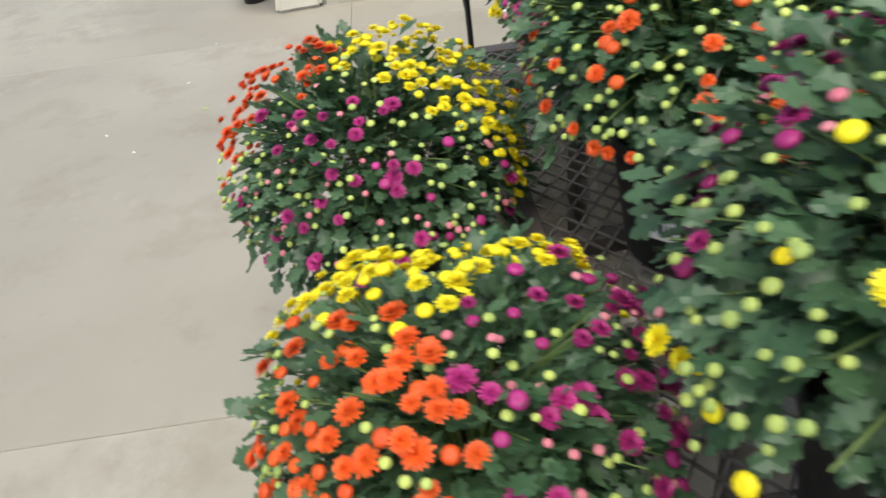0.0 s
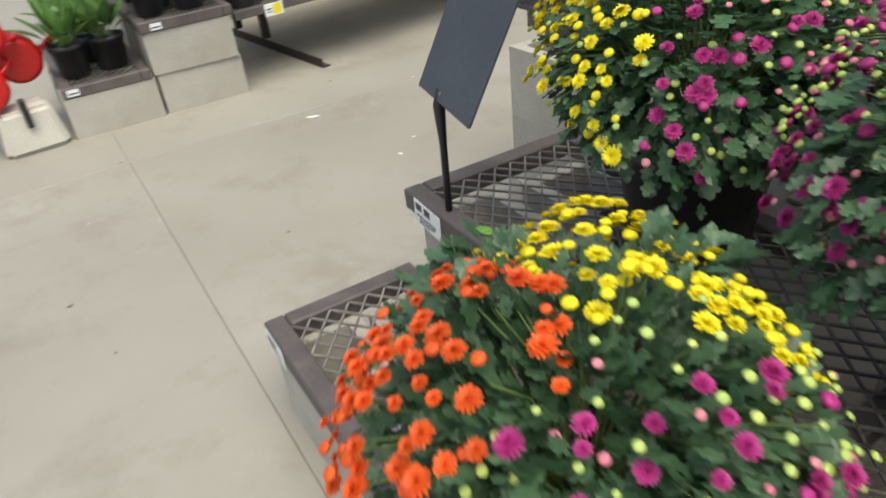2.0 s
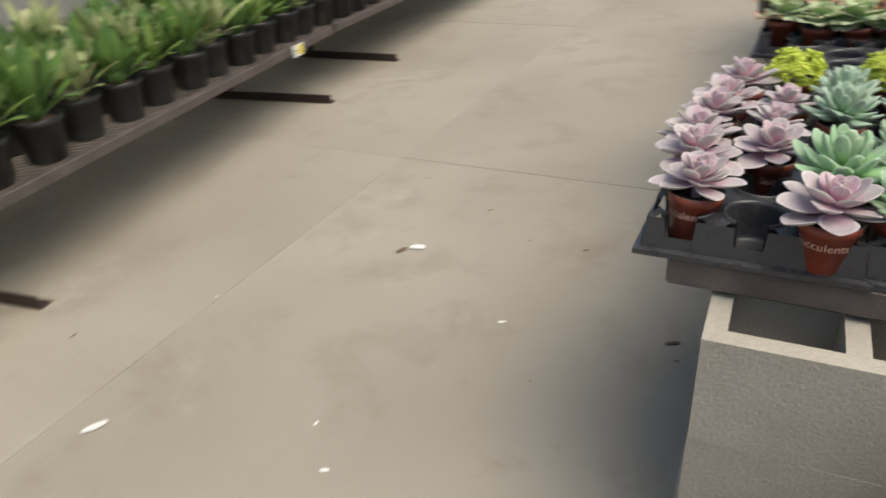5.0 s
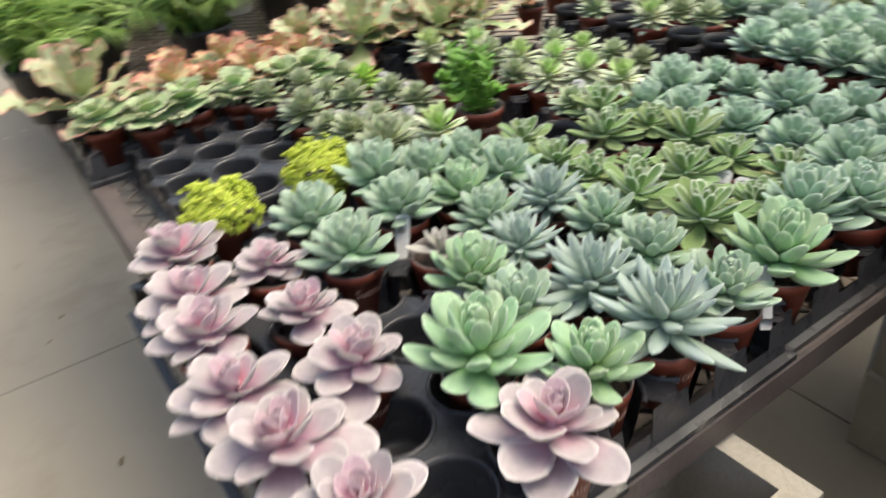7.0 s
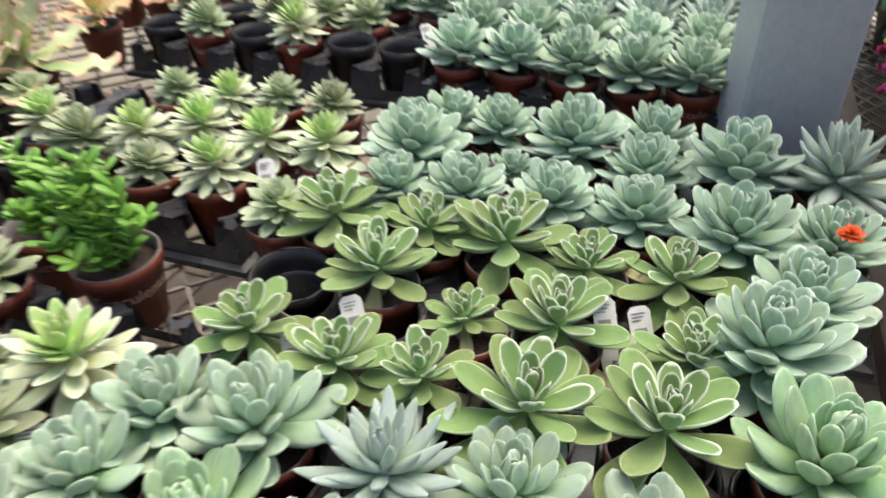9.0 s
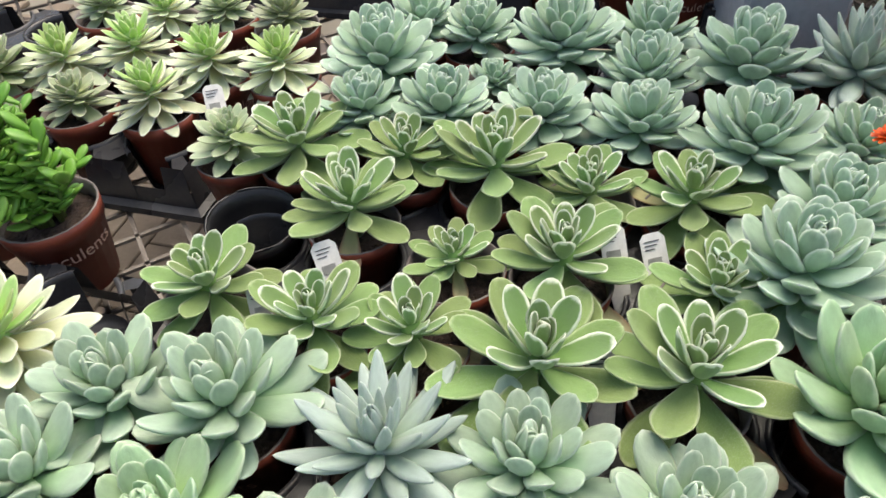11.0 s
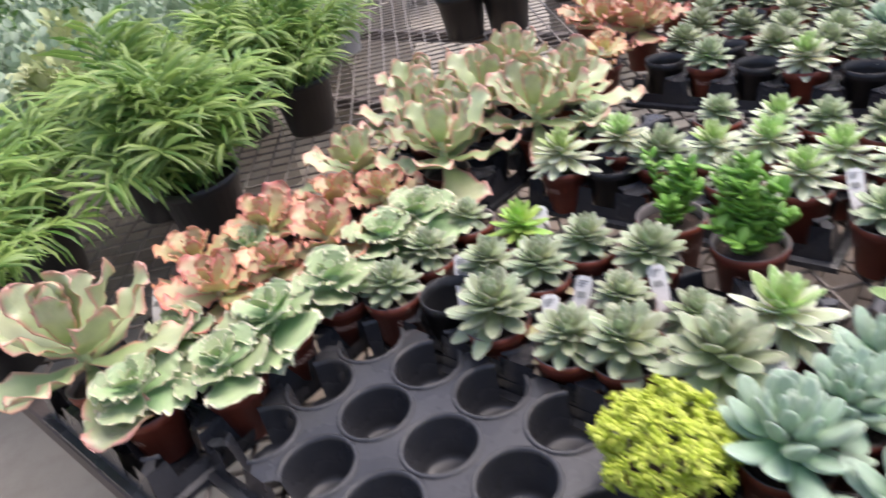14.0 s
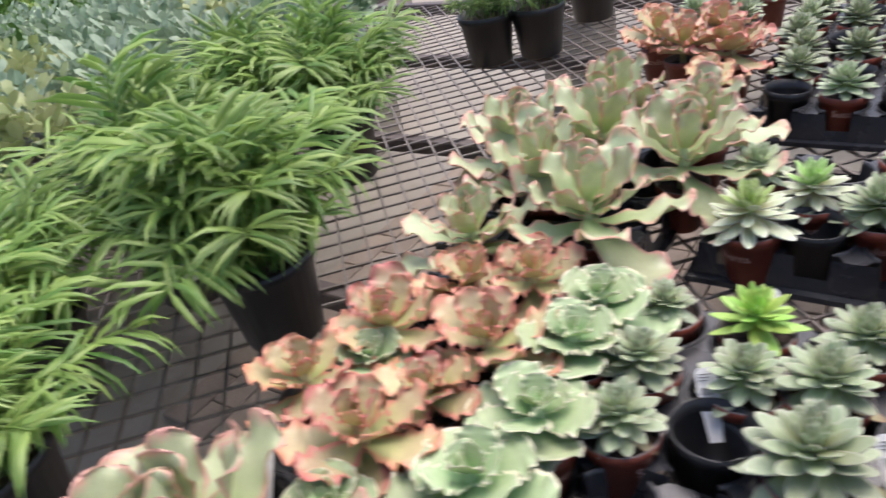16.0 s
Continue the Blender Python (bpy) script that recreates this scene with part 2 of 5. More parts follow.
MUM = plain_leaf("mum_leaf", (0.034, 0.080, 0.034), (0.09, 0.16, 0.078), 0.42, 0.1, 0.2)
SAGE = plain_leaf("grey_green_leaf", (0.22, 0.33, 0.20), (0.45, 0.54, 0.40), 0.6, 0.1, 0.2)
BROAD = plain_leaf("broad_leaf", (0.07, 0.17, 0.035), (0.16, 0.28, 0.07), 0.4, 0.15, 0.2)
CREAM = plain_leaf("cream_leaf", (0.50, 0.52, 0.28), (0.36, 0.44, 0.18), 0.45, 0.1, 0.2)
STEM = plain_leaf("green_stem", (0.12, 0.19, 0.05), (0.2, 0.27, 0.08), 0.6, 0.1, 0.0)
PETAL = {
    "orange": plain_leaf("orange_petal", (0.80, 0.13, 0.015), (0.72, 0.08, 0.01), 0.55, 0.12, 0.2),
    "yellow": plain_leaf("yellow_petal", (0.90, 0.80, 0.02), (0.86, 0.69, 0.01), 0.55, 0.08, 0.2),
    "magenta": plain_leaf("magenta_petal", (0.46, 0.03, 0.22), (0.34, 0.015, 0.13), 0.55, 0.15, 0.2),
    "pink": plain_leaf("pink_bud", (0.72, 0.28, 0.32), (0.6, 0.16, 0.22), 0.6, 0.15, 0.2),
    "bud": plain_leaf("green_bud", (0.52, 0.60, 0.14), (0.36, 0.46, 0.12), 0.6, 0.15, 0.1),
}


# ---- mesh helpers ----
def mesh_of(name, verts, faces, material, uvs=None, smooth=True):
    me = bpy.data.meshes.new(name)
    me.from_pydata([tuple(v) for v in verts], [], faces)
    if uvs is not None:
        layer = me.uv_layers.new(name="UVMap")
        for lp in me.loops:
            layer.data[lp.index].uv = uvs[lp.vertex_index]
    me.materials.append(material)
    if smooth:
        me.polygons.foreach_set("use_smooth", [True] * len(me.polygons))
    me.update()
    return me


def from_bm(name, bm, material, smooth=False):
    me = bpy.data.meshes.new(name)
    bm.normal_update()
    bm.to_mesh(me)
    bm.free()
    me.materials.append(material)
    if smooth:
        me.polygons.foreach_set("use_smooth", [True] * len(me.polygons))
    return me


def part(name, data, parent, m=None, label=""):
    ob = new(name, data)
    ob.parent = parent
    if m is not None:
        ob.matrix_basis = m
    if label:
        ob["label"] = label
    return ob


def thing(name, m, label, category, group="", kind=""):
    ob = new(name)
    ob.empty_display_size = 0.05
    ob.matrix_basis = m
    return tagged(ob, label, category, group, kind)


def box_mesh(name, lx, ly, lz, material, bevel=0.003, centre=False):
    """A bevelled box, from its base upwards unless centred."""
    bm = bmesh.new()
    bmesh.ops.create_cube(bm, size=1.0)
    bmesh.ops.scale(bm, vec=(lx, ly, lz), verts=bm.verts)
    if not centre:
        bmesh.ops.translate(bm, vec=(0, 0, lz / 2), verts=bm.verts)
    if bevel:
        bmesh.ops.bevel(bm, geom=list(bm.edges), offset=bevel, segments=1, affect="EDGES")
    return from_bm(name, bm, material)


def turned(name, profile, material, seg=20, smooth=True):
    """A surface of revolution from (radius, height) pairs."""
    verts, faces = [], []
    for r, z in profile:
        for k in range(seg):
            a = 2 * math.pi * k / seg
            verts.append((r * math.cos(a), r * math.sin(a), z))
    for i in range(len(profile) - 1):
        for k in range(seg):
            k2 = (k + 1) % seg
            faces.append((i * seg + k, i * seg + k2, (i + 1) * seg + k2, (i + 1) * seg + k))
    if profile[0][0] > 1e-4:
        faces.append(tuple(reversed(range(seg))))
    if profile[-1][0] > 1e-4:
        faces.append(tuple((len(profile) - 1) * seg + k for k in range(seg)))
    me = mesh_of(name, verts, faces, material, smooth=False)
    if smooth:
        me.polygons.foreach_set("use_smooth", [len(p.vertices) == 4 for p in me.polygons])
    return me


def joined_boxes(name, boxes, material, bevel=0.0):
    """Boxes given as (x0, y0, z0, x1, y1, z1), in one mesh of one part."""
    bm = bmesh.new()
    for x0, y0, z0, x1, y1, z1 in boxes:
        c = bmesh.ops.create_cube(bm, size=1.0)["verts"]
        bmesh.ops.scale(bm, vec=(x1 - x0, y1 - y0, z1 - z0), verts=c)
        bmesh.ops.translate(bm, vec=((x0 + x1) / 2, (y0 + y1) / 2, (z0 + z1) / 2), verts=c)
    if bevel:
        bmesh.ops.bevel(bm, geom=list(bm.edges), offset=bevel, segments=1, affect="EDGES")
    return from_bm(name, bm, material)


def tube(points, radius, seg=6, closed_ends=True):
    """Vertices and faces of a round rod along points."""
    verts, faces = [], []
    pts = [Vector(p) for p in points]
    for i, p in enumerate(pts):
        d = (pts[min(i + 1, len(pts) - 1)] - pts[max(i - 1, 0)]).normalized()
        a = d.orthogonal().normalized()
        b = d.cross(a)
        r = radius[i] if isinstance(radius, (list, tuple)) else radius
        for k in range(seg):
            t = 2 * math.pi * k / seg
            verts.append(p + a * r * math.cos(t) + b * r * math.sin(t))
    for i in range(len(pts) - 1):
        for k in range(seg):
            k2 = (k + 1) % seg
            faces.append((i * seg + k, i * seg + k2, (i + 1) * seg + k2, (i + 1) * seg + k))
    if closed_ends:
        faces.append(tuple(reversed(range(seg))))
        faces.append(tuple((len(pts) - 1) * seg + k for k in range(seg)))
    return verts, faces


class Heap:
    """Gathers pieces of one part."""

    def __init__(self):
        self.v, self.f, self.uv = [], [], []

    def add(self, verts, faces, m=None, uvs=None):
        n = len(self.v)
        self.v += [m @ Vector(p) for p in verts] if m is not None else list(verts)
        self.f += [tuple(i + n for i in face) for face in faces]
        self.uv += list(uvs) if uvs is not None else [(0.5, 0.5)] * len(verts)

    def mesh(self, name, material, smooth=True):
        return mesh_of(name, self.v, self.f, material, self.uv, smooth)


def aimed(direction, at=(0, 0, 0), spin=0.0, scale=1.0):
    """A pose whose z runs along direction."""
    q = Vector(direction).to_track_quat("Z", "Y")
    return Matrix.Translation(at) @ q.to_matrix().to_4x4() @ Matrix.Rotation(spin, 4, "Z") @ Matrix.Scale(scale, 4)


# ---- floor and walls ----
def floor_slabs():
    base = thing("floor", pose(0, 0, 0), "worn beige concrete slab floor with narrow joints", "floor", kind="structure")
    part("joint_bed", joined_boxes("joint_bed", [(-24, -24, -0.2, 24, 24, -0.004)], JOINT), base)
    xs = (-24.0, -9.4, -6.73, -4.08, -1.36, 1.235, 3.9, 6.55, 24.0)
    ys = (-24.0, -8.7, -6.1, -3.7, -1.03, 1.555, 4.2, 6.8, 9.4, 24.0)
    g, gy = 0.0009, 0.0009
    for i in range(len(xs) - 1):
        for j in range(len(ys) - 1):
            lx, ly = xs[i + 1] - xs[i] - 2 * g, ys[j + 1] - ys[j] - 2 * gy
            part("slab", box_mesh("slab", lx, ly, 0.1, FLOOR, 0.0016), base,
                 pose((xs[i] + xs[i + 1]) / 2, (ys[j] + ys[j + 1]) / 2, -0.1 + 0.0005 * ((i * 7 + j * 3) % 4)))


def paver_bed():
    bed = thing("pavement", pose(0, 0, 0), "tan brick pavers laid under the succulent bench", "paving", kind="structure")
    one = box_mesh("paver", 0.196, 0.096, 0.016, PAVER, 0.003)
    rng = random.Random(5)
    for j in range(22):
        for i in range(9):
            x = 0.62 + 0.2 * i + (0.1 if j % 2 else 0)
            part("paver", one, bed, pose(x, 0.42 + 0.1 * j, 0.002 + rng.uniform(0, 0.002), 0, 0, rng.uniform(-0.8, 0.8)))


def outer_walls():
    # The first wall is added unseen behind the aisle benches to shade them.
    for name, x, y, lx, ly in (("wall_display", -3.45, 2.9, 0.12, 7.6), ("wall_north", 0, 13, 26, 0.2), ("wall_south", 0, -13, 26, 0.2), ("wall_west", -13.1, 0, 0.2, 26), ("wall_east", 13.1, 0, 0.2, 26)):
        w = new(name, joined_boxes(name, [(-lx / 2, -ly / 2, 0, lx / 2, ly / 2, 2.6)], WALL))
        w.matrix_basis = pose(x, y, 0)
        tagged(w, "weathered grey wall added round the sales yard", "wall", kind="structure")


floor_slabs()
outer_walls()


# ---- concrete blocks, benches ----
def block_mesh():
    """A two-cell concrete block, 0.40 x 0.19 x 0.19 m, cells upright."""
    L, W, H, t = 0.40, 0.19, 0.19, 0.032
    bm = bmesh.new()
    xs = (-L / 2, -L / 2 + t, -t / 2, t / 2, L / 2 - t, L / 2)
    ys = (-W / 2, -W / 2 + t, W / 2 - t, W / 2)
    grid = {}
    for z in (0, H):
        for i, x in enumerate(xs):
            for j, y in enumerate(ys):
                grid[i, j, z] = bm.verts.new((x, y, z))
    hole = {(1, 1), (3, 1)}
    for i in range(5):
        for j in range(3):
            if (i, j) in hole:
                continue
            bm.faces.new([grid[i, j, H], grid[i + 1, j, H], grid[i + 1, j + 1, H], grid[i, j + 1, H]])
            bm.faces.new([grid[i, j + 1, 0], grid[i + 1, j + 1, 0], grid[i + 1, j, 0], grid[i, j, 0]])
            for (di, dj, a, b) in ((0, -1, (i, j), (i + 1, j)), (0, 1, (i + 1, j + 1), (i, j + 1)), (-1, 0, (i, j + 1), (i, j)), (1, 0, (i + 1, j), (i + 1, j + 1))):
                n = (i + di, j + dj)
                if n in hole or not (0 <= n[0] < 5 and 0 <= n[1] < 3):
                    bm.faces.new([grid[(*a, 0)], grid[(*b, 0)], grid[(*b, H)], grid[(*a, H)]])
    sharp = [e for e in bm.edges if len(e.link_faces) == 2 and e.calc_face_angle(0) > 0.5]
    bmesh.ops.bevel(bm, geom=sharp, offset=0.006, segments=2, affect="EDGES")
    return from_bm("concrete_block", bm, BLOCK)


BLOCK_MESH = block_mesh()


def stack(x, y, high, yaw=0.0, group="blocks under the benches"):
    rng = random.Random(int(1000 * (x + 3 * y)))
    for k in range(high):
        ob = new("concrete_block", BLOCK_MESH)
        ob.matrix_basis = pose(x + rng.uniform(-0.02, 0.006) * (k < high - 1), y + rng.uniform(-0.006, 0.006), 0.19 * k + 0.0008, 0, 0, yaw + rng.uniform(-1.5, 1.5))
        tagged(ob, "grey two-cell concrete block carrying a display bench", "concrete block", group)


def expanded_metal(name, lx, ly, long=0.056, short=0.026, bar=0.0036, deep=0.004):
    """A sheet of expanded metal from (0, 0) to (lx, ly): diamonds long in x."""
    h = Heap()
    nx, ny = int(lx / long), int(ly / (short / 2)) // 2 * 2
    cx, cy = lx / nx, ly / ny

    def strand(a, b):
        a, b = Vector((*a, 0)), Vector((*b, 0))
        s = (b - a).cross(Vector((0, 0, 1))).normalized() * bar / 2
        d = Vector((0, 0, deep))
        h.add([a - s, a + s, b + s, b - s, a - s + d, a + s + d, b + s + d, b - s + d],
              [(4, 7, 6, 5), (0, 1, 2, 3), (0, 4, 5, 1), (2, 6, 7, 3), (1, 5, 6, 2), (3, 7, 4, 0)])

    for j in range(ny):
        off = 0.5 if j % 2 else 0.0
        for i in range(nx + 1):
            p = ((i + off) * cx, j * cy)
            for q in ((p[0] + cx / 2, p[1] + cy), (p[0] - cx / 2, p[1] + cy)):
                if -1e-6 <= p[0] <= lx + 1e-6 and -1e-6 <= q[0] <= lx + 1e-6:
                    strand(p, q)
    return h.mesh(name, MESH, smooth=False)


def bench(name, x0, y0, lx, ly, top, label, yaw=0.0, crossbars=(), group="display benches", cell=(0.056, 0.042, 0.0044)):
    """A frame of dark beams with an expanded-metal top; top is the height of its upper face."""
    b = thing(name, pose(x0, y0, 0, 0, 0, yaw), label, "bench", group)
    h, w = 0.048, 0.045
    z = top - h
    for n, (bx, by, ex, ey) in (("front_beam", (0, 0, lx, w)), ("back_beam", (0, ly - w, lx, ly)), ("side_beam", (0, w + 0.001, w, ly - w - 0.001)), ("side_beam", (lx - w, w + 0.001, lx, ly - w - 0.001))):
        part(n, joined_boxes(n, [(bx, by, z, ex, ey, top)], FRAME, 0.004), b)
    part("metal_mesh", expanded_metal("metal_mesh", lx - 2 * w, ly - 2 * w, *cell), b, pose(w, w, top - 0.010))
    for cx in crossbars:
        part("crossbar", joined_boxes("crossbar", [(cx - 0.018, w + 0.001, z, cx + 0.018, ly - w - 0.001, top - 0.012)], FRAME, 0.003), b)
    return b


TOP_A, TOP_B, TOP_C = 0.628, 0.238, 0.428
bench("display_bench", 0.05, -0.028, 2.45, 3.28, TOP_A, "dark steel-framed bench with an expanded-metal top full of succulents", crossbars=(0.6, 1.2, 1.8), cell=(0.070, 0.070, 0.0050))
bench("display_bench", 0.385, -1.0, 2.7, 0.36, TOP_B, "low dark bench with an expanded-metal top under chrysanthemums", crossbars=(0.42, 0.95, 1.5, 2.1))
bench("display_bench", 0.39, -0.632, 2.7, 0.47, TOP_C, "middle-height dark bench with an expanded-metal top under chrysanthemums", crossbars=(0.42, 0.95, 1.5, 2.1))
bench("display_bench", 0.06, 3.30, 3.2, 1.15, 0.60, "farther dark bench with an expanded-metal top", crossbars=(0.9, 1.7))
bench("display_bench", 0.6, 4.5, 4.2, 1.9, 0.55, "far dark bench crowded with leafy plants")
bench("display_bench", 2.75, 0.2, 2.2, 2.3, 0.60, "farther dark bench with an expanded-metal top", crossbars=(0.9,))
stack(0.322, -0.05, 3, 1.0)
for bx, by in ((1.4, 0.0), (2.25, 0.0), (0.4, 3.12), (1.4, 3.12), (2.25, 3.12)):
    stack(bx, by, 3)
for bx in (0.62, 1.5, 2.5):
    stack(bx, -0.9, 1)
    stack(bx + 0.03, -0.70, 1)
    stack(bx + 0.02, -0.53, 2)
    stack(bx + 0.05, -0.27, 2)
for bx, by in ((0.5, 3.42), (2.6, 3.42), (0.5, 4.3), (2.6, 4.3), (0.9, 4.65), (4.5, 4.65), (0.9, 6.25), (4.5, 6.25), (3.05, 0.35), (4.7, 0.35), (3.05, 2.35), (4.7, 2.35)):
    stack(bx, by, 3)


# ---- post ----
def roof_post():
    p = thing("roof_post", pose(1.285, 0.055, 0, 0, 0, 12), "square grey painted steel post rising between the trays", "post")
    part("shaft", box_mesh("shaft", 0.125, 0.125, 3.2, POST, 0.006), p)
    # Light on the post's narrow side face, painted as a paler strip.
    part("corner_strip", joined_boxes("corner_strip", [(0.048, -0.067, 0.0, 0.0665, -0.0627, 3.2)], POST_LIT_FACE, 0.001), p, label="paler strip standing in for the post's lit side face")


roof_post()


# ---- pots and trays ----
def rimmed(me, from_z):
    """Gives a pot's faces above a height the dusty rim's material."""
    me.materials.append(RIM)
    for f in me.polygons:
        if f.center.z > from_z or f.normal.x * f.center.x + f.normal.y * f.center.y < 0:
            f.material_index = 1
    return me


def pot_meshes():
    h = 0.082
    return {
        "wall": rimmed(turned("pot_wall", [(0.0300, 0.0), (0.0315, 0.002), (0.0402, h - 0.016), (0.0420, h - 0.016), (0.0432, h), (0.0410, h), (0.0395, h - 0.016), (0.0370, h - 0.03)], TERRA, 24), h - 0.003),
        "soil": turned("soil", [(0.0001, h - 0.011), (0.02, h - 0.0115), (0.0387, h - 0.015), (0.0384, h - 0.018)], GRAVEL_SOIL, 20),
    }


POT = pot_meshes()
POCKET_R, PITCH = 0.0440, 0.103


def pot_lettering(words="Succulents", size=0.0185):
    """The pot's printed word, bent round its side."""
    cu = bpy.data.curves.new("lettering", "FONT")
    cu.body, cu.size, cu.align_x = words, size, "CENTER"
    ob = new("lettering", cu)
    me = bpy.data.meshes.new_from_object(ob.evaluated_get(bpy.context.evaluated_depsgraph_get()))
    bpy.data.objects.remove(ob)
    for v in me.vertices:
        z = 0.046 + v.co.y
        r = 0.0315 + (z - 0.002) * 0.0087 / 0.064 + 0.0006
        a = v.co.x / r
        v.co = (r * math.cos(a), r * math.sin(a), z)
    me.materials.clear()
    me.materials.append(PRINT)
    return me


PRINT = surface("pale_print", (0.70, 0.45, 0.36), (0.66, 0.40, 0.32), 0.5)
PRINT_BAND = pot_lettering()


DEEP = 0.061


def open_to(sides, c, s):
    """Whether a direction (c, s) faces an open side of the tray."""
    return any(dx * c + dy * s > 0.86 for dx, dy in sides)


def outer_sides(i, j, cols, rows):
    return tuple(d for d, on in (((-1, 0), i == 0), ((1, 0), i == cols - 1), ((0, -1), j == 0), ((0, 1), j == rows - 1)) if on)


POCKETS = {}


def pocket_mesh(sides):
    """A pot's cup, cut away towards the tray's outer sides."""
    if sides not in POCKETS:
        r, d, seg = POCKET_R, DEEP, 24
        prof = [(0.0001, -d + 0.004), (0.030, -d), (0.035, -d + 0.003), (0.036, -d + 0.010), (r - 0.002, -0.004), (r - 0.001, 0.003), (r + 0.003, 0.003), (r + 0.004, -0.001)]
        verts = [(q * math.cos(6.28319 * k / seg), q * math.sin(6.28319 * k / seg), z) for q, z in prof for k in range(seg)]
        faces = []
        for i in range(len(prof) - 1):
            for k in range(seg):
                a = 6.28319 * (k + 0.5) / seg
                if i >= 3 and open_to(sides, math.cos(a), math.sin(a)):
                    continue
                faces.append((i * seg + k, i * seg + (k + 1) % seg, (i + 1) * seg + (k + 1) % seg, (i + 1) * seg + k))
        POCKETS[sides] = mesh_of("pocket", verts, faces, TRAY)
    return POCKETS[sides]


def tray_deck(cols, rows, px, py):
    """The top sheet with its round openings, and the scalloped skirt and lip round it."""
    h = Heap()
    seg, r, d = 24, POCKET_R + 0.0025, DEEP
    for i in range(cols):
        for j in range(rows):
            cx, cy = (i + 0.5) * px, (j + 0.5) * py
            sides = outer_sides(i, j, cols, rows)
            ring, edge = [], []
            for k in range(seg):
                a = 2 * math.pi * (k + 0.5) / seg
                c, s = math.cos(a), math.sin(a)
                f = 0.5 / max(abs(c), abs(s))
                rr = min(r, f * min(px, py) - 0.0008)
                ring.append((cx + rr * c, cy + rr * s, 0))
                edge.append((cx + f * c * px, cy + f * s * py, 0))
            faces = []
            for k in range(seg):
                a = 2 * math.pi * (k + 1) / seg
                if not open_to(sides, math.cos(a), math.sin(a)):
                    faces.append((k, seg + k, seg + (k + 1) % seg, (k + 1) % seg))
            h.add(ring + edge, faces)
            for sx in (-1, 1):
                for sy in (-1, 1):
                    q = (cx + sx * px / 2, cy + sy * py / 2, 0)
                    near = sorted(range(seg), key=lambda k: (edge[k][0] - q[0]) ** 2 + (edge[k][1] - q[1]) ** 2)[:2]
                    near.sort(key=lambda k: math.atan2(sx * sy * (edge[k][1] - cy), edge[k][0] - cx))
                    h.add([edge[near[0]], q, edge[near[1]]], [(0, 1, 2)])
    X, Y = cols * px, rows * py
    loops = []
    for o, z in ((0.002, -d + 0.030), (0.006, -d + 0.011), (0.016, -d + 0.009), (0.016, -d), (0.013, -d)):
        loops.append([(-o, -o, z), (X + o, -o, z), (X + o, Y + o, z), (-o, Y + o, z)])
    for a, b in zip(loops, loops[1:]):
        h.add(a + b, [(k, 4 + k, 4 + (k + 1) % 4, (k + 1) % 4) for k in range(4)])
    for n, p, along in ((cols, px, 0), (rows, py, 1)):
        for k in range(n + 1):
            lo, hi = max(0.0, k * p - (p / 2 - 0.023)), min(n * p, k * p + (p / 2 - 0.023))
            for at, out in ((0.0, -1), (Y if along == 0 else X, 1)):
                top, low = at, at + out * 0.006
                q = [(lo, top, 0), (hi, top, 0), (hi + 0.004, low, -d + 0.012), (lo - 0.004, low, -d + 0.012)]
                h.add([v if along == 0 else (v[1], v[0], v[2]) for v in q], [(0, 1, 2, 3)])
    return h.mesh("deck", TRAY, smooth=False)


DECKS = {}


def tray(x, y, cols, rows, px=PITCH, py=PITCH, yaw=0.0, top=TOP_A, label="black plastic carrying tray with round pockets on the bench"):
    """A tray whose first pocket is at (x, y). Returns its pose, in which a pocket (i, j) is at (i px, j py, 0), the bench's top."""
    m = pose(x, y, top, 0, 0, yaw)
    t = thing("plant_tray", m, label, "plant tray", "plant trays")
    key = (cols, rows, px, py)
    if key not in DECKS:
        DECKS[key] = tray_deck(*key)
    part("deck", DECKS[key], t, pose(-px / 2, -py / 2, DEEP + 0.0006))
    for i in range(cols):
        for j in range(rows):
            part("pocket", pocket_mesh(outer_sides(i, j, cols, rows)), t, pose(i * px, j * py, DEEP + 0.0006))
    return m


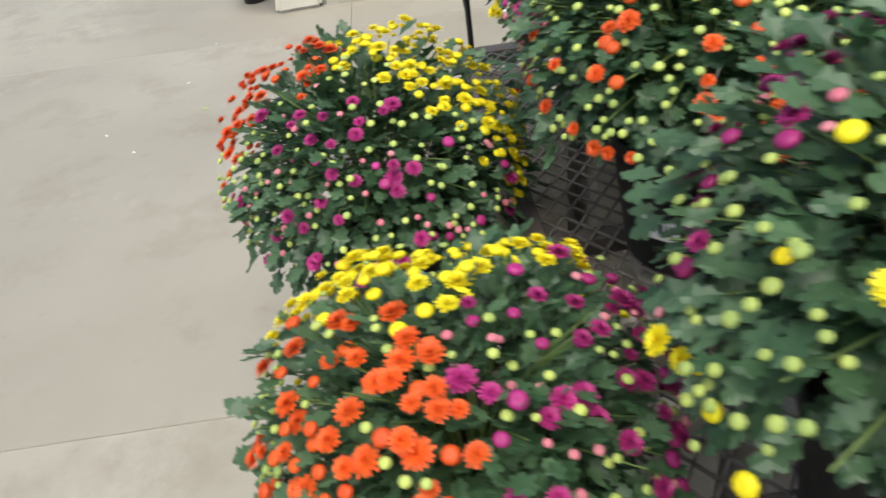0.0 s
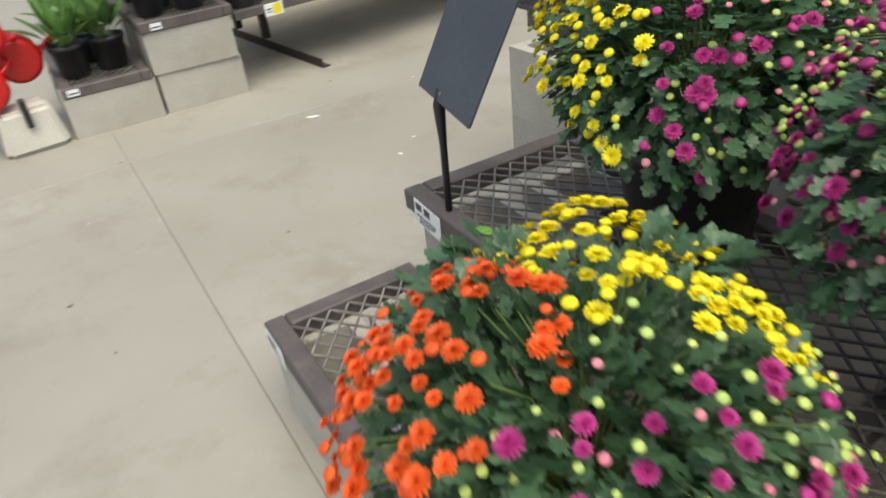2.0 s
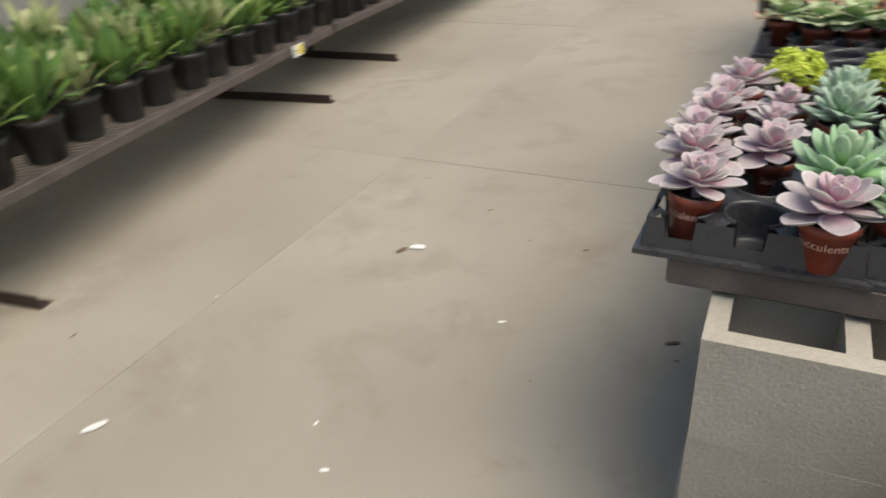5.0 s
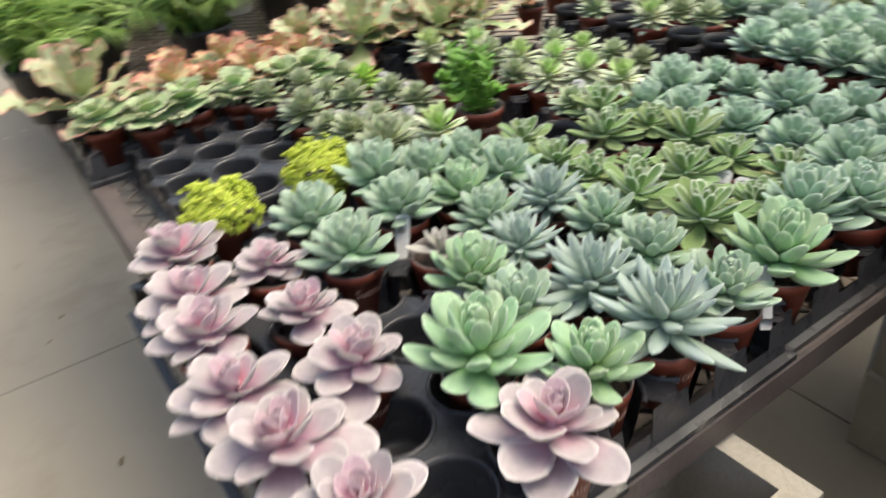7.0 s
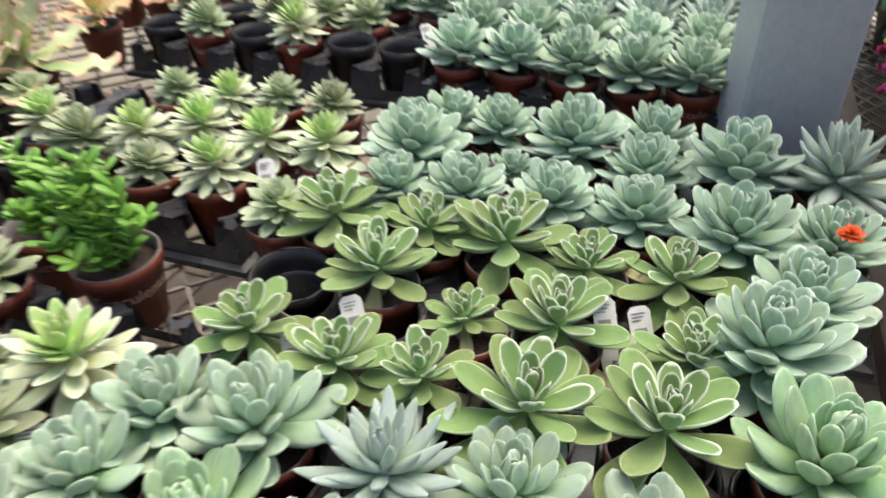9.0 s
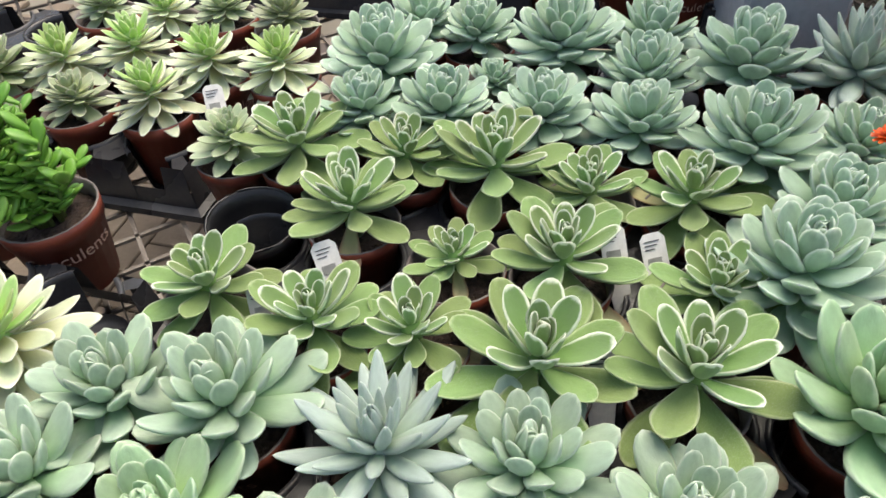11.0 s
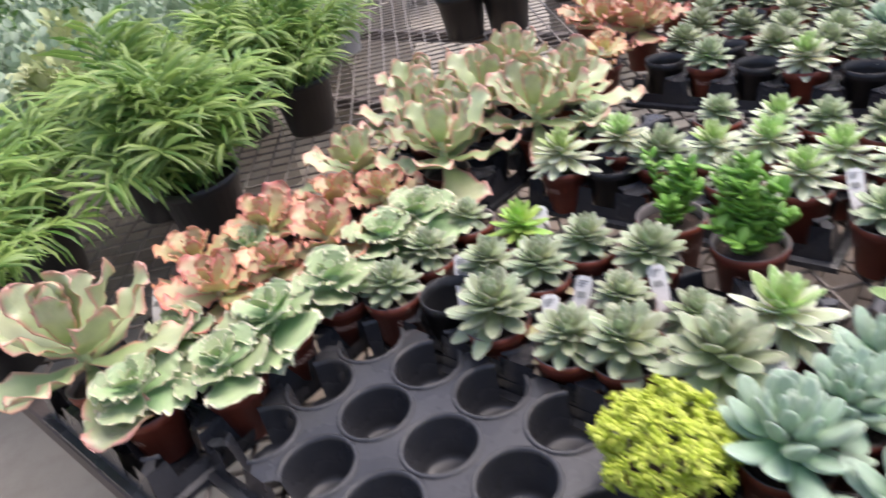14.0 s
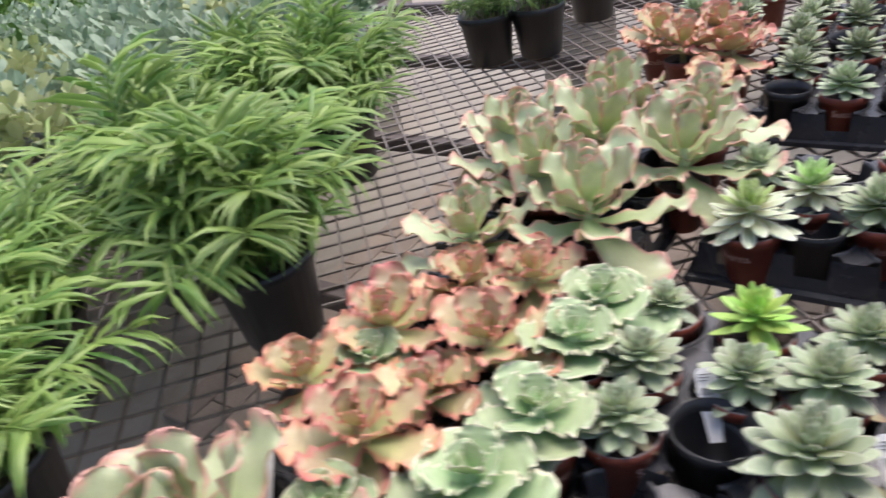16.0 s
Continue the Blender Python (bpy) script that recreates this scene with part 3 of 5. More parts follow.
# ---- succulents ----
def blade(L, W, T, curl=0.4, cup=0.25, tip=0.12, neck=0.35, wide=0.62, ruffle=0.0, waves=3, seed=0, nu=8, nv=7):
    """A thick leaf from the origin along +x, rising to +z. neck: width at the root; wide: where it is widest; tip: length of the point."""
    rng = random.Random(seed)
    verts, uvs, faces = [], [], []
    ph = rng.uniform(0, 6)
    for j in range(nv + 1):
        v = 1 - (1 - j / nv) ** 1.7
        if v < wide:
            k = neck + (1 - neck) * math.sin(v / wide * math.pi / 2)
        else:
            q = (v - wide) / (1 - wide)
            k = max(0.0, 1 - q ** 2.3) ** 0.5 * (1 - tip) + tip * (1 - q)
        w = max(W * k / 2, 0.0006)
        t = T * (0.75 + 0.25 * math.sin(v * math.pi)) * (1 - 0.75 * v ** 4) / 2
        x = L * v * (1 - 0.12 * curl * v)
        z = curl * L * 0.5 * v * v
        for i in range(nu):
            a = 2 * math.pi * i / nu
            s, up = math.cos(a), math.sin(a)
            y = w * s
            zz = z + t * up + cup * w * s * s
            if ruffle:
                zz += ruffle * w * abs(s) ** 3 * math.sin(waves * 2.2 * v * 2 + ph + (1.7 if s > 0 else 0)) * (0.3 + v)
                y *= 1 + 0.12 * ruffle * math.sin(waves * 4 * v + ph)
            xx = x + (ruffle * 0.05 * L * math.sin(3 * a + ph) * v ** 3 if ruffle else 0)
            verts.append((xx, y, zz))
            uvs.append((0.5 + 0.5 * s, v))
    for j in range(nv):
        for i in range(nu):
            i2 = (i + 1) % nu
            faces.append((j * nu + i, (j + 1) * nu + i, (j + 1) * nu + i2, j * nu + i2))
    faces.append(tuple(nv * nu + i for i in reversed(range(nu))))
    return verts, faces, uvs


# leaf shape, count, reach (m), stem height, lowest and highest leaf angle, inner length
KINDS = {
    "P": dict(leaf=dict(L=1, W=0.66, T=0.10, curl=0.42, cup=0.34, tip=0.30, neck=0.30, wide=0.64, nu=10, nv=9), n=27, reach=0.078, rise=0.040, low=-14, high=80, inner=0.26, label="mauve rosette succulent with pink heart in a brick-red pot"),
    "G": dict(leaf=dict(L=1, W=0.40, T=0.24, curl=0.80, cup=0.16, tip=0.14, neck=0.38, wide=0.70, nu=10), n=44, reach=0.071, rise=0.045, low=-16, high=84, inner=0.34, label="grey-green rosette succulent with plump spoon leaves in a brick-red pot"),
    "H": dict(leaf=dict(L=1, W=0.42, T=0.24, curl=0.85, cup=0.16, tip=0.14, neck=0.38, wide=0.70, nu=10), n=40, reach=0.071, rise=0.045, low=-10, high=84, inner=0.36, label="fresh green rosette succulent with plump spoon leaves in a brick-red pot"),
    "B": dict(leaf=dict(L=1, W=0.25, T=0.15, curl=0.45, cup=0.22, tip=0.5, neck=0.55, wide=0.52), n=48, reach=0.086, rise=0.042, low=-12, high=84, inner=0.42, label="blue-grey succulent with pointed upright leaves in a brick-red pot"),
    "E": dict(leaf=dict(L=1, W=0.45, T=0.20, curl=0.75, cup=0.18, tip=0.14, neck=0.40, wide=0.70, nu=10), n=52, reach=0.068, rise=0.055, low=-20, high=84, inner=0.30, label="blue-green layered rosette succulent in a brick-red pot"),
    "F": dict(leaf=dict(L=1, W=0.42, T=0.12, curl=0.55, cup=0.42, tip=0.34, neck=0.20, wide=0.70, nu=12, nv=9), n=31, reach=0.075, rise=0.042, low=-24, high=84, inner=0.24, label="felted green rosette succulent with white leaf margins in a brick-red pot"),
    "S": dict(leaf=dict(L=1, W=0.42, T=0.10, curl=0.5, cup=0.28, tip=0.42, neck=0.5, wide=0.62, nv=6), n=60, reach=0.054, rise=0.042, low=-30, high=86, inner=0.26, label="grey-green houseleek rosette with pointed leaves in a pot"),
    "T": dict(leaf=dict(L=1, W=0.35, T=0.09, curl=0.4, cup=0.25, tip=0.42, neck=0.42, wide=0.62, nv=6), n=52, reach=0.066, rise=0.05, low=-36, high=84, inner=0.30, label="pale green houseleek with a reddish heart in a brick-red pot"),
    "L": dict(leaf=dict(L=1, W=0.36, T=0.10, curl=0.45, cup=0.25, tip=0.5, neck=0.6, wide=0.55), n=48, reach=0.050, rise=0.04, low=-20, high=84, inner=0.30, label="lime-green houseleek in a pot"),
    "R": dict(leaf=dict(L=1, W=0.95, T=0.028, curl=0.20, cup=0.06, tip=0.0, neck=0.22, wide=0.66, ruffle=0.17, waves=7, nu=20, nv=16), n=16, reach=0.106, rise=0.055, low=-8, high=64, inner=0.24, label="frilled green rosette succulent with pale wavy margins in a brick-red pot"),
    "K": dict(leaf=dict(L=1, W=0.62, T=0.028, curl=0.45, cup=0.14, tip=0.1, neck=0.20, wide=0.68, ruffle=0.30, waves=6, nu=18, nv=14), n=16, reach=0.136, rise=0.06, low=-10, high=72, inner=0.30, label="yellow-green frilled rosette succulent with coral-red margins in a brick-red pot"),
    "X": dict(leaf=dict(L=1, W=0.46, T=0.022, curl=0.62, cup=0.15, tip=0.0, neck=0.16, wide=0.76, ruffle=0.36, waves=4, nu=16, nv=14), n=19, reach=0.200, rise=0.085, low=-16, high=80, inner=0.45, label="large paddle-leaved succulent edged in pink in a brick-red pot"),
    "D": dict(leaf=dict(L=1, W=0.40, T=0.12, curl=0.3, cup=0.2, tip=0.4, neck=0.5, wide=0.55), n=16, reach=0.046, rise=0.01, low=5, high=75, inner=0.35, label="small faded grey rosette in a brick-red pot"),
}
MADE = {}


def rosette_poses(k, rng):
    """Where each leaf of a rosette stands: outer ones first."""
    out = []
    n = k["n"]
    for i in range(n):
        f = i / (n - 1)
        ang = i * 2.39996 + rng.uniform(-0.12, 0.12)
        el = k["low"] + (k["high"] - k["low"]) * f ** 1.15 + rng.uniform(-8, 8)
        ln = k["reach"] * (1 - (1 - k["inner"]) * f ** 1.25) * rng.uniform(0.84, 1.08)
        h = k["rise"] * (0.25 + 0.75 * f)
        r = 0.006 * (1 - f)
        m = Matrix.Translation((r * math.cos(ang), r * math.sin(ang), h)) @ Matrix.Rotation(ang, 4, "Z") @ Matrix.Rotation(-radians(el), 4, "Y") @ Matrix.Rotation(rng.uniform(-0.22, 0.22), 4, "X") @ Matrix.Scale(ln, 4)
        out.append(m)
    return out


LEAF_MESH = {}


# how many of a kind's leaves are mature outer ones
OUTER = {"F": 13, "T": 26, "P": 15}


def withered_mesh(kind):
    """An outer leaf that has yellowed, thinner and more curled than the rest."""
    if (kind, "withered") not in LEAF_MESH:
        look_ = dict(KINDS[kind]["leaf"])
        look_["W"], look_["T"], look_["curl"] = look_["W"] * 0.8, look_["T"] * 0.5, look_["curl"] + 0.5
        v, f, uv = blade(seed=91, **look_)
        LEAF_MESH[kind, "withered"] = mesh_of("leaf", v, f, LEAF["W"], uv)
    return LEAF_MESH[kind, "withered"]


def leaf_mesh(kind, j, old=False):
    if (kind, j, old) not in LEAF_MESH:
        v, f, uv = blade(seed=j * 7 + 1, **KINDS[kind]["leaf"])
        LEAF_MESH[kind, j, old] = mesh_of("leaf", v, f, LEAF[kind + "_old" if old else kind], uv)
    return LEAF_MESH[kind, j, old]


def potted(kind, var, m, single, size=1.0):
    """A new potted rosette. single: every leaf is an object of its own."""
    k = KINDS[kind]
    rng = random.Random(var * 31 + ord(kind))
    p = thing("potted_succulent", m, k["label"], "succulent", "potted succulents")
    w = part("pot", POT["wall"], p)
    part("lettering", PRINT_BAND, w, pose(0, 0, 0, 0, 0, 30 + 50 * var))
    part("soil", POT["soil"], p)
    stem_v, stem_f = tube([(0, 0, 0.066), (0.001, 0, 0.08 + size * k["rise"])], 0.008, 8)
    core, outer = Heap(), Heap()
    core.add(stem_v, stem_f)
    poses = [pose(0, 0, 0.080) @ Matrix.Scale(size, 4) @ q for q in rosette_poses(k, rng)]
    if single:
        heart = part("rosette", core.mesh("rosette", LEAF[kind]), p)
        for i, q in enumerate(poses):
            if kind in "FST" and i == var:
                part("leaf", withered_mesh(kind), heart, q @ Matrix.Rotation(0.45, 4, "Y"), "yellowed withered leaf")
            else:
                part("leaf", leaf_mesh(kind, (i + var) % 3, i < OUTER.get(kind, 0)), heart, q)
    else:
        for i, q in enumerate(poses):
            v, f, uv = blade(seed=(i + var) % 5, **KINDS[kind]["leaf"])
            (outer if i < OUTER.get(kind, 0) else core).add(v, f, q, uv)
        if outer.v:
            tagged(part("outer_leaves", outer.mesh("outer_leaves", LEAF[kind + "_old"]), p), kind="stuff")
        tagged(part("rosette", core.mesh("rosette", LEAF[kind]), p), kind="stuff")
    return p


def succulent(kind, x, y, z=TOP_A + 0.006, single=True, size=1.0, lean=4.0, stray=0.004):
    """A potted rosette; size is that of the rosette, its pot is like the others."""
    rng = random.Random(int(7919 * (x + 11 * y)))
    m = pose(x + rng.uniform(-stray, stray), y + rng.uniform(-stray, stray), z, rng.uniform(-lean, lean), rng.uniform(-lean, lean), rng.uniform(0, 360))
    key = (kind, rng.randrange(3), single, round(size, 1))
    if key not in MADE:
        MADE[key] = potted(kind, key[1], m, single, key[3])
        return MADE[key]
    return copy_thing(MADE[key], m)


def empty_pot(x, y, z=TOP_A + 0.006):
    key = "empty"
    m = pose(x, y, z, random.Random(int(x * 999)).uniform(-3, 3), 2, x * 700)
    if key in MADE:
        return copy_thing(MADE[key], m)
    p = thing("nursery_pot", m, "empty black plastic nursery pot in a tray", "plant pot", "empty pots")
    h = 0.086
    part("pot_wall", turned("pot_wall", [(0.0001, 0.004), (0.028, 0.003), (0.030, 0.0), (0.0315, 0.002), (0.0405, h - 0.016), (0.0425, h - 0.016), (0.0440, h), (0.0418, h), (0.0397, h - 0.018), (0.030, 0.006)], BLACK, 24), p)
    ring = Heap()
    ring.add(*tube([(0.0429 * math.cos(k * math.tau / 24), 0.0429 * math.sin(k * math.tau / 24), h) for k in range(25)], 0.0013, 6))
    part("rim", ring.mesh("rim", BLACK), p)
    MADE[key] = p
    return p


def fill(m, rows, px=PITCH, py=PITCH, single=True):
    """Fills a tray: rows of letters, nearest row first; '.' is an open pocket, 'o' an empty pot."""
    for j, row in enumerate(rows.split()):
        for i, ch in enumerate(row):
            p = m @ Vector((i * px, j * py, 0))
            if ch == "o":
                empty_pot(p.x, p.y)
            elif ch in KINDS:
                succulent(ch, p.x, p.y, single=single)


def place(plants, single=True, z=TOP_A + 0.006):
    """Sets out potted rosettes: kind, place on the bench, size of the rosette."""
    for kind, x, y, size in plants:
        succulent(kind, x, y, z, single, size, 3.0, 0.0)


tray(0.062, 0.036, 3, 6, 0.100, 0.108)
place((("P", 0.072, 0.040, 0.95), ("P", 0.260, 0.004, 1.0), ("P", 0.062, 0.152, 1.0), ("P", 0.040, 0.250, 0.95), ("P", 0.162, 0.216, 0.95), ("P", 0.056, 0.370, 0.9), ("P", 0.159, 0.337, 0.8),
       ("P", 0.066, 0.466, 0.9), ("P", 0.170, 0.472, 0.7), ("P", 0.080, 0.580, 1.0), ("H", 0.273, 0.138, 1.2), ("G", 0.268, 0.418, 1.0), ("G", 0.272, 0.546, 1.0)))
tray(0.362, 0.040, 3, 6, 0.100, 0.102)
place((("H", 0.352, 0.044, 0.9), ("B", 0.455, 0.038, 1.05), ("G", 0.556, 0.037, 0.95), ("G", 0.356, 0.170, 0.9), ("B", 0.450, 0.144, 1.0), ("G", 0.556, 0.142, 0.9), ("H", 0.355, 0.262, 0.95), ("B", 0.446, 0.266, 0.85), ("G", 0.572, 0.243, 0.9),
       ("D", 0.375, 0.362, 1.0), ("G", 0.471, 0.357, 0.9), ("B", 0.562, 0.340, 0.9), ("G", 0.389, 0.475, 1.0), ("H", 0.486, 0.450, 0.9), ("G", 0.577, 0.456, 1.0), ("G", 0.412, 0.590, 1.15), ("G", 0.492, 0.555, 0.9), ("G", 0.561, 0.543, 0.9)))
tray(0.660, 0.045, 3, 6, 0.102, 0.098)
place((("H", 0.666, 0.038, 1.05), ("E", 0.765, 0.070, 1.05), ("E", 0.845, 0.040, 1.0), ("F", 0.660, 0.152, 1.05), ("F", 0.754, 0.128, 0.85), ("F", 0.860, 0.147, 0.9), ("F", 0.650, 0.258, 1.1), ("F", 0.755, 0.252, 1.0), ("F", 0.850, 0.240, 0.8),
       ("F", 0.666, 0.348, 0.85), ("F", 0.746, 0.338, 0.6), ("F", 0.860, 0.334, 1.05), ("F", 0.657, 0.430, 0.95), ("F", 0.780, 0.444, 1.0), ("F", 0.874, 0.424, 0.8), ("F", 0.676, 0.528, 0.95), ("F", 0.866, 0.528, 1.0)))
empty_pot(0.770, 0.540)
tray(0.945, 0.012, 3, 6, 0.092, 0.097)
place((("E", 0.947, 0.014, 0.9), ("B", 1.092, -0.005, 1.05), ("E", 0.937, 0.103, 1.1), ("E", 1.080, 0.105, 1.05), ("E", 0.950, 0.202, 0.95), ("E", 1.040, 0.205, 0.9), ("E", 1.130, 0.204, 0.95), ("E", 0.955, 0.297, 0.95),
       ("E", 1.090, 0.300, 1.1), ("E", 0.946, 0.402, 0.9), ("E", 1.027, 0.368, 0.5), ("E", 1.120, 0.401, 0.75), ("E", 0.936, 0.490, 0.8), ("E", 1.027, 0.490, 1.1), ("E", 1.126, 0.480, 0.8)))
tray(0.186, 0.700, 3, 5, 0.095, 0.103)
tray(0.475, 0.668, 3, 6, 0.090, 0.096)
place((("S", 0.485, 0.676, 1.35), ("T", 0.580, 0.648, 1.1), ("S", 0.484, 0.782, 1.15), ("S", 0.557, 0.740, 0.85), ("S", 0.466, 0.852, 0.9), ("S", 0.554, 0.828, 0.85), ("S", 0.652, 0.842, 1.0), ("S", 0.468, 0.955, 1.25),
       ("S", 0.570, 0.964, 1.0), ("S", 0.652, 0.938, 0.95), ("S", 0.561, 1.035, 0.9), ("L", 0.652, 1.042, 1.0), ("S", 0.451, 1.132, 0.95), ("S", 0.548, 1.140, 0.9), ("S", 0.656, 1.150, 0.7)))
empty_pot(0.478, 1.048)
tray(0.905, 0.720, 3, 5, 0.104, 0.100)
place((("T", 0.912, 0.728, 0.95), ("S", 0.901, 0.820, 0.85), ("S", 0.930, 0.955, 1.05), ("T", 0.868, 1.100, 1.0), ("S", 1.020, 1.130, 1.0), ("T", 0.968, 1.040, 0.9), ("T", 0.995, 0.700, 0.9), ("T", 1.010, 0.812, 0.9), ("T", 0.970, 0.880, 0.9),
       ("T", 1.110, 0.826, 0.8), ("S", 1.120, 0.936, 0.8), ("S", 1.138, 0.758, 0.85), ("S", 1.130, 0.664, 0.95)), False)
place((("T", 1.012, 0.614, 0.95), ("S", 0.872, 0.610, 0.95)), False, TOP_A + 0.001)
empty_pot(0.894, 1.030)
tray(0.118, 1.240, 6, 3, 0.100, 0.104)
place((("R", 0.130, 1.270, 0.75), ("R", 0.216, 1.196, 0.75), ("R", 0.312, 1.215, 0.95), ("R", 0.407, 1.208, 0.75), ("R", 0.530, 1.223, 0.75), ("R", 0.611, 1.214, 0.75), ("R", 0.226, 1.345, 0.55), ("R", 0.425, 1.430, 0.55),
       ("K", 0.316, 1.365, 0.8), ("K", 0.398, 1.335, 0.6), ("K", 0.490, 1.304, 0.8), ("K", 0.480, 1.440, 0.75), ("K", 0.355, 1.480, 0.65), ("K", 0.592, 1.394, 0.65), ("K", 0.630, 1.315, 0.65), ("X", 0.120, 1.390, 0.95)))
tray(0.790, 1.300, 4, 3, 0.104, 0.104)
place((("X", 0.700, 1.455, 0.55), ("X", 0.792, 1.310, 0.8), ("X", 0.985, 1.235, 0.8), ("X", 0.880, 1.430, 0.8), ("X", 0.975, 1.520, 0.75), ("X", 1.130, 1.245, 0.7), ("X", 1.030, 1.380, 0.8), ("X", 1.165, 1.420, 0.75)))
t = tray(1.36, 0.160, 3, 5, 0.1, 0.097)
fill(t, "EEB EEB EEB EEE EEB", 0.1, 0.097, False)
t = tray(1.385, 0.66, 3, 6, 0.098, 0.1)
fill(t, "o.E oSE TSS oSS SoS oSS", 0.098, 0.1, False)
t = tray(1.70, 0.14, 3, 5, 0.1, 0.103)
fill(t, "BBB EBE EEB EEE SSS", 0.1, 0.103, False)
t = tray(1.70, 0.69, 4, 6, 0.1, 0.1)
fill(t, "SSSS SSSS SSoS SSSS oSoS SSSS", 0.1, 0.1, False)
place((("K", 1.36, 1.30, 0.7), ("K", 1.56, 1.30, 0.95), ("K", 1.57, 1.41, 0.95), ("K", 1.68, 1.36, 0.9), ("K", 1.66, 1.50, 0.9), ("S", 1.86, 1.35, 1.0), ("S", 1.97, 1.37, 1.0), ("S", 2.07, 1.33, 1.0), ("S", 1.9, 1.48, 1.0), ("S", 2.02, 1.5, 1.0)), False, TOP_A + 0.001)


def bushy_jade(x, y, leafy=1.0):
    """A jade bush: forked stems with small plump leaves, in a larger brick-red pot."""
    rng = random.Random(int(100 * x + 1000 * y))
    p = thing("potted_jade", pose(x, y, TOP_A + 0.001), "bright green small-leaved jade bush in a brick-red pot", "succulent", "potted jade plants")
    w = part("pot", POT["wall"], p, Matrix.Scale(1.14, 4))
    part("lettering", PRINT_BAND, w, pose(0, 0, 0, 0, 0, 235))
    part("soil", POT["soil"], p, Matrix.Scale(1.14, 4))
    stems, leaves = Heap(), Heap()
    lv, lf, luv = blade(1, 0.6, 0.25, 0.2, 0.1, 0.1, 0.3, 0.6, nu=6, nv=4)
    for s in range(int(26 * leafy)):
        a, out = rng.uniform(0, 6.28), rng.uniform(0.006, 0.058)
        top = Vector((out * math.cos(a), out * math.sin(a), 0.09 + rng.uniform(0.03, 0.12) * (1 if leafy >= 1 else 0.7)))
        base = Vector((0.012 * math.cos(a), 0.012 * math.sin(a), 0.078))
        mid = (base + top) / 2 + Vector((0, 0, 0.012))
        stems.add(*tube([base, mid, top], [0.003, 0.0025, 0.0015], 5))
        for i in range(15):
            f = 0.12 + 0.88 * i / 14
            at = base.lerp(mid, f * 2) if f < 0.5 else mid.lerp(top, f * 2 - 1)
            an = i * 2.4 + rng.uniform(-0.4, 0.4)
            leaves.add(lv, lf, Matrix.Translation(at) @ Matrix.Rotation(an, 4, "Z") @ Matrix.Rotation(-rng.uniform(0.2, 0.9), 4, "Y") @ Matrix.Scale(rng.uniform(0.017, 0.027), 4), luv)
    tagged(part("stem_mass", stems.mesh("stem_mass", STEM), p), kind="stuff")
    tagged(part("foliage", leaves.mesh("foliage", JADE), p), kind="stuff")


bushy_jade(0.738, 0.739)
bushy_jade(0.765, 0.860, 0.4)


def lime_sedum(x, y, size=1.0):
    """A ball of tiny lime-yellow leaves spilling over its pot."""
    rng = random.Random(int(1000 * x))
    p = thing("potted_sedum", pose(x, y, TOP_A + 0.006), "bright lime-yellow sedum mound in a small pot", "succulent", "potted sedums")
    part("pot", POT["wall"], p)
    part("soil", POT["soil"], p)
    h = Heap()
    lv, lf, luv = blade(1, 0.6, 0.35, 0.1, 0.0, 0.1, 0.5, 0.55, nu=5, nv=3)
    for s in range(430):
        a, e = rng.uniform(0, 6.28), math.acos(rng.uniform(-0.25, 1))
        R = rng.uniform(0.042, 0.060) * size * (1 + 0.16 * math.sin(3 * a + 5 * x) * math.sin(2.3 * e) + 0.13 * math.sin(7 * a + 1.0) * math.sin(5 * e + x))
        d = Vector((math.sin(e) * math.cos(a), math.sin(e) * math.sin(a), math.cos(e)))
        c = Vector((0, 0, 0.095)) + Vector((d.x * R, d.y * R, d.z * R * 0.85))
        for i in range(6):
            h.add(lv, lf, aimed(d + Vector((rng.uniform(-0.3, 0.3), rng.uniform(-0.3, 0.3), 0)), c) @ Matrix.Rotation(i * 1.05, 4, "Z") @ Matrix.Rotation(-rng.uniform(0.3, 1.0), 4, "Y") @ Matrix.Scale(rng.uniform(0.007, 0.0105), 4), luv)
    part("foliage", h.mesh("foliage", SEDUM), p)


lime_sedum(0.178, 0.668, 0.95)
lime_sedum(0.362, 0.682, 1.05)


# ---- palms ----
def frond_mesh(seed, L=0.30):
    rng = random.Random(seed)
    h = Heap()
    pts = [Vector((L * f * (1 - 0.18 * f), 0, L * (0.75 * f - 0.55 * f * f))) for f in [i / 8 for i in range(9)]]
    h.add(*tube(pts, [0.0018] * 6 + [0.0012] * 3, 4))
    for i in range(16):
        f = 0.22 + 0.78 * i / 15
        k = f * 8
        a = pts[min(int(k), 7)].lerp(pts[min(int(k), 7) + 1], k - int(k)) if k < 8 else pts[8]
        ln = L * 0.27 * math.sin(math.pi * (0.18 + 0.72 * (1 - f) + 0.1)) * rng.uniform(0.85, 1.1) + 0.022
        for s in (-1, 1):
            yaw = s * (1.25 - 0.50 * f) + rng.uniform(-0.15, 0.15)
            m = Matrix.Translation(a) @ Matrix.Rotation(yaw, 4, "Z") @ Matrix.Rotation(rng.uniform(-0.5, 0.6), 4, "Y") @ Matrix.Rotation(s * 0.5, 4, "X")
            w = rng.uniform(0.0030, 0.0050)
            v = [(0, 0, 0), (ln * 0.35, w, -0.004), (ln * 0.35, 0, 0.001), (ln * 0.35, -w, -0.004), (ln * 0.72, w * 0.8, -0.012), (ln * 0.72, 0, -0.008), (ln * 0.72, -w * 0.8, -0.012), (ln, 0, -0.03)]
            h.add(v, [(0, 2, 1), (0, 3, 2), (1, 2, 5, 4), (2, 3, 6, 5), (4, 5, 7), (5, 6, 7)], m)
    return h.mesh("frond", PALM)


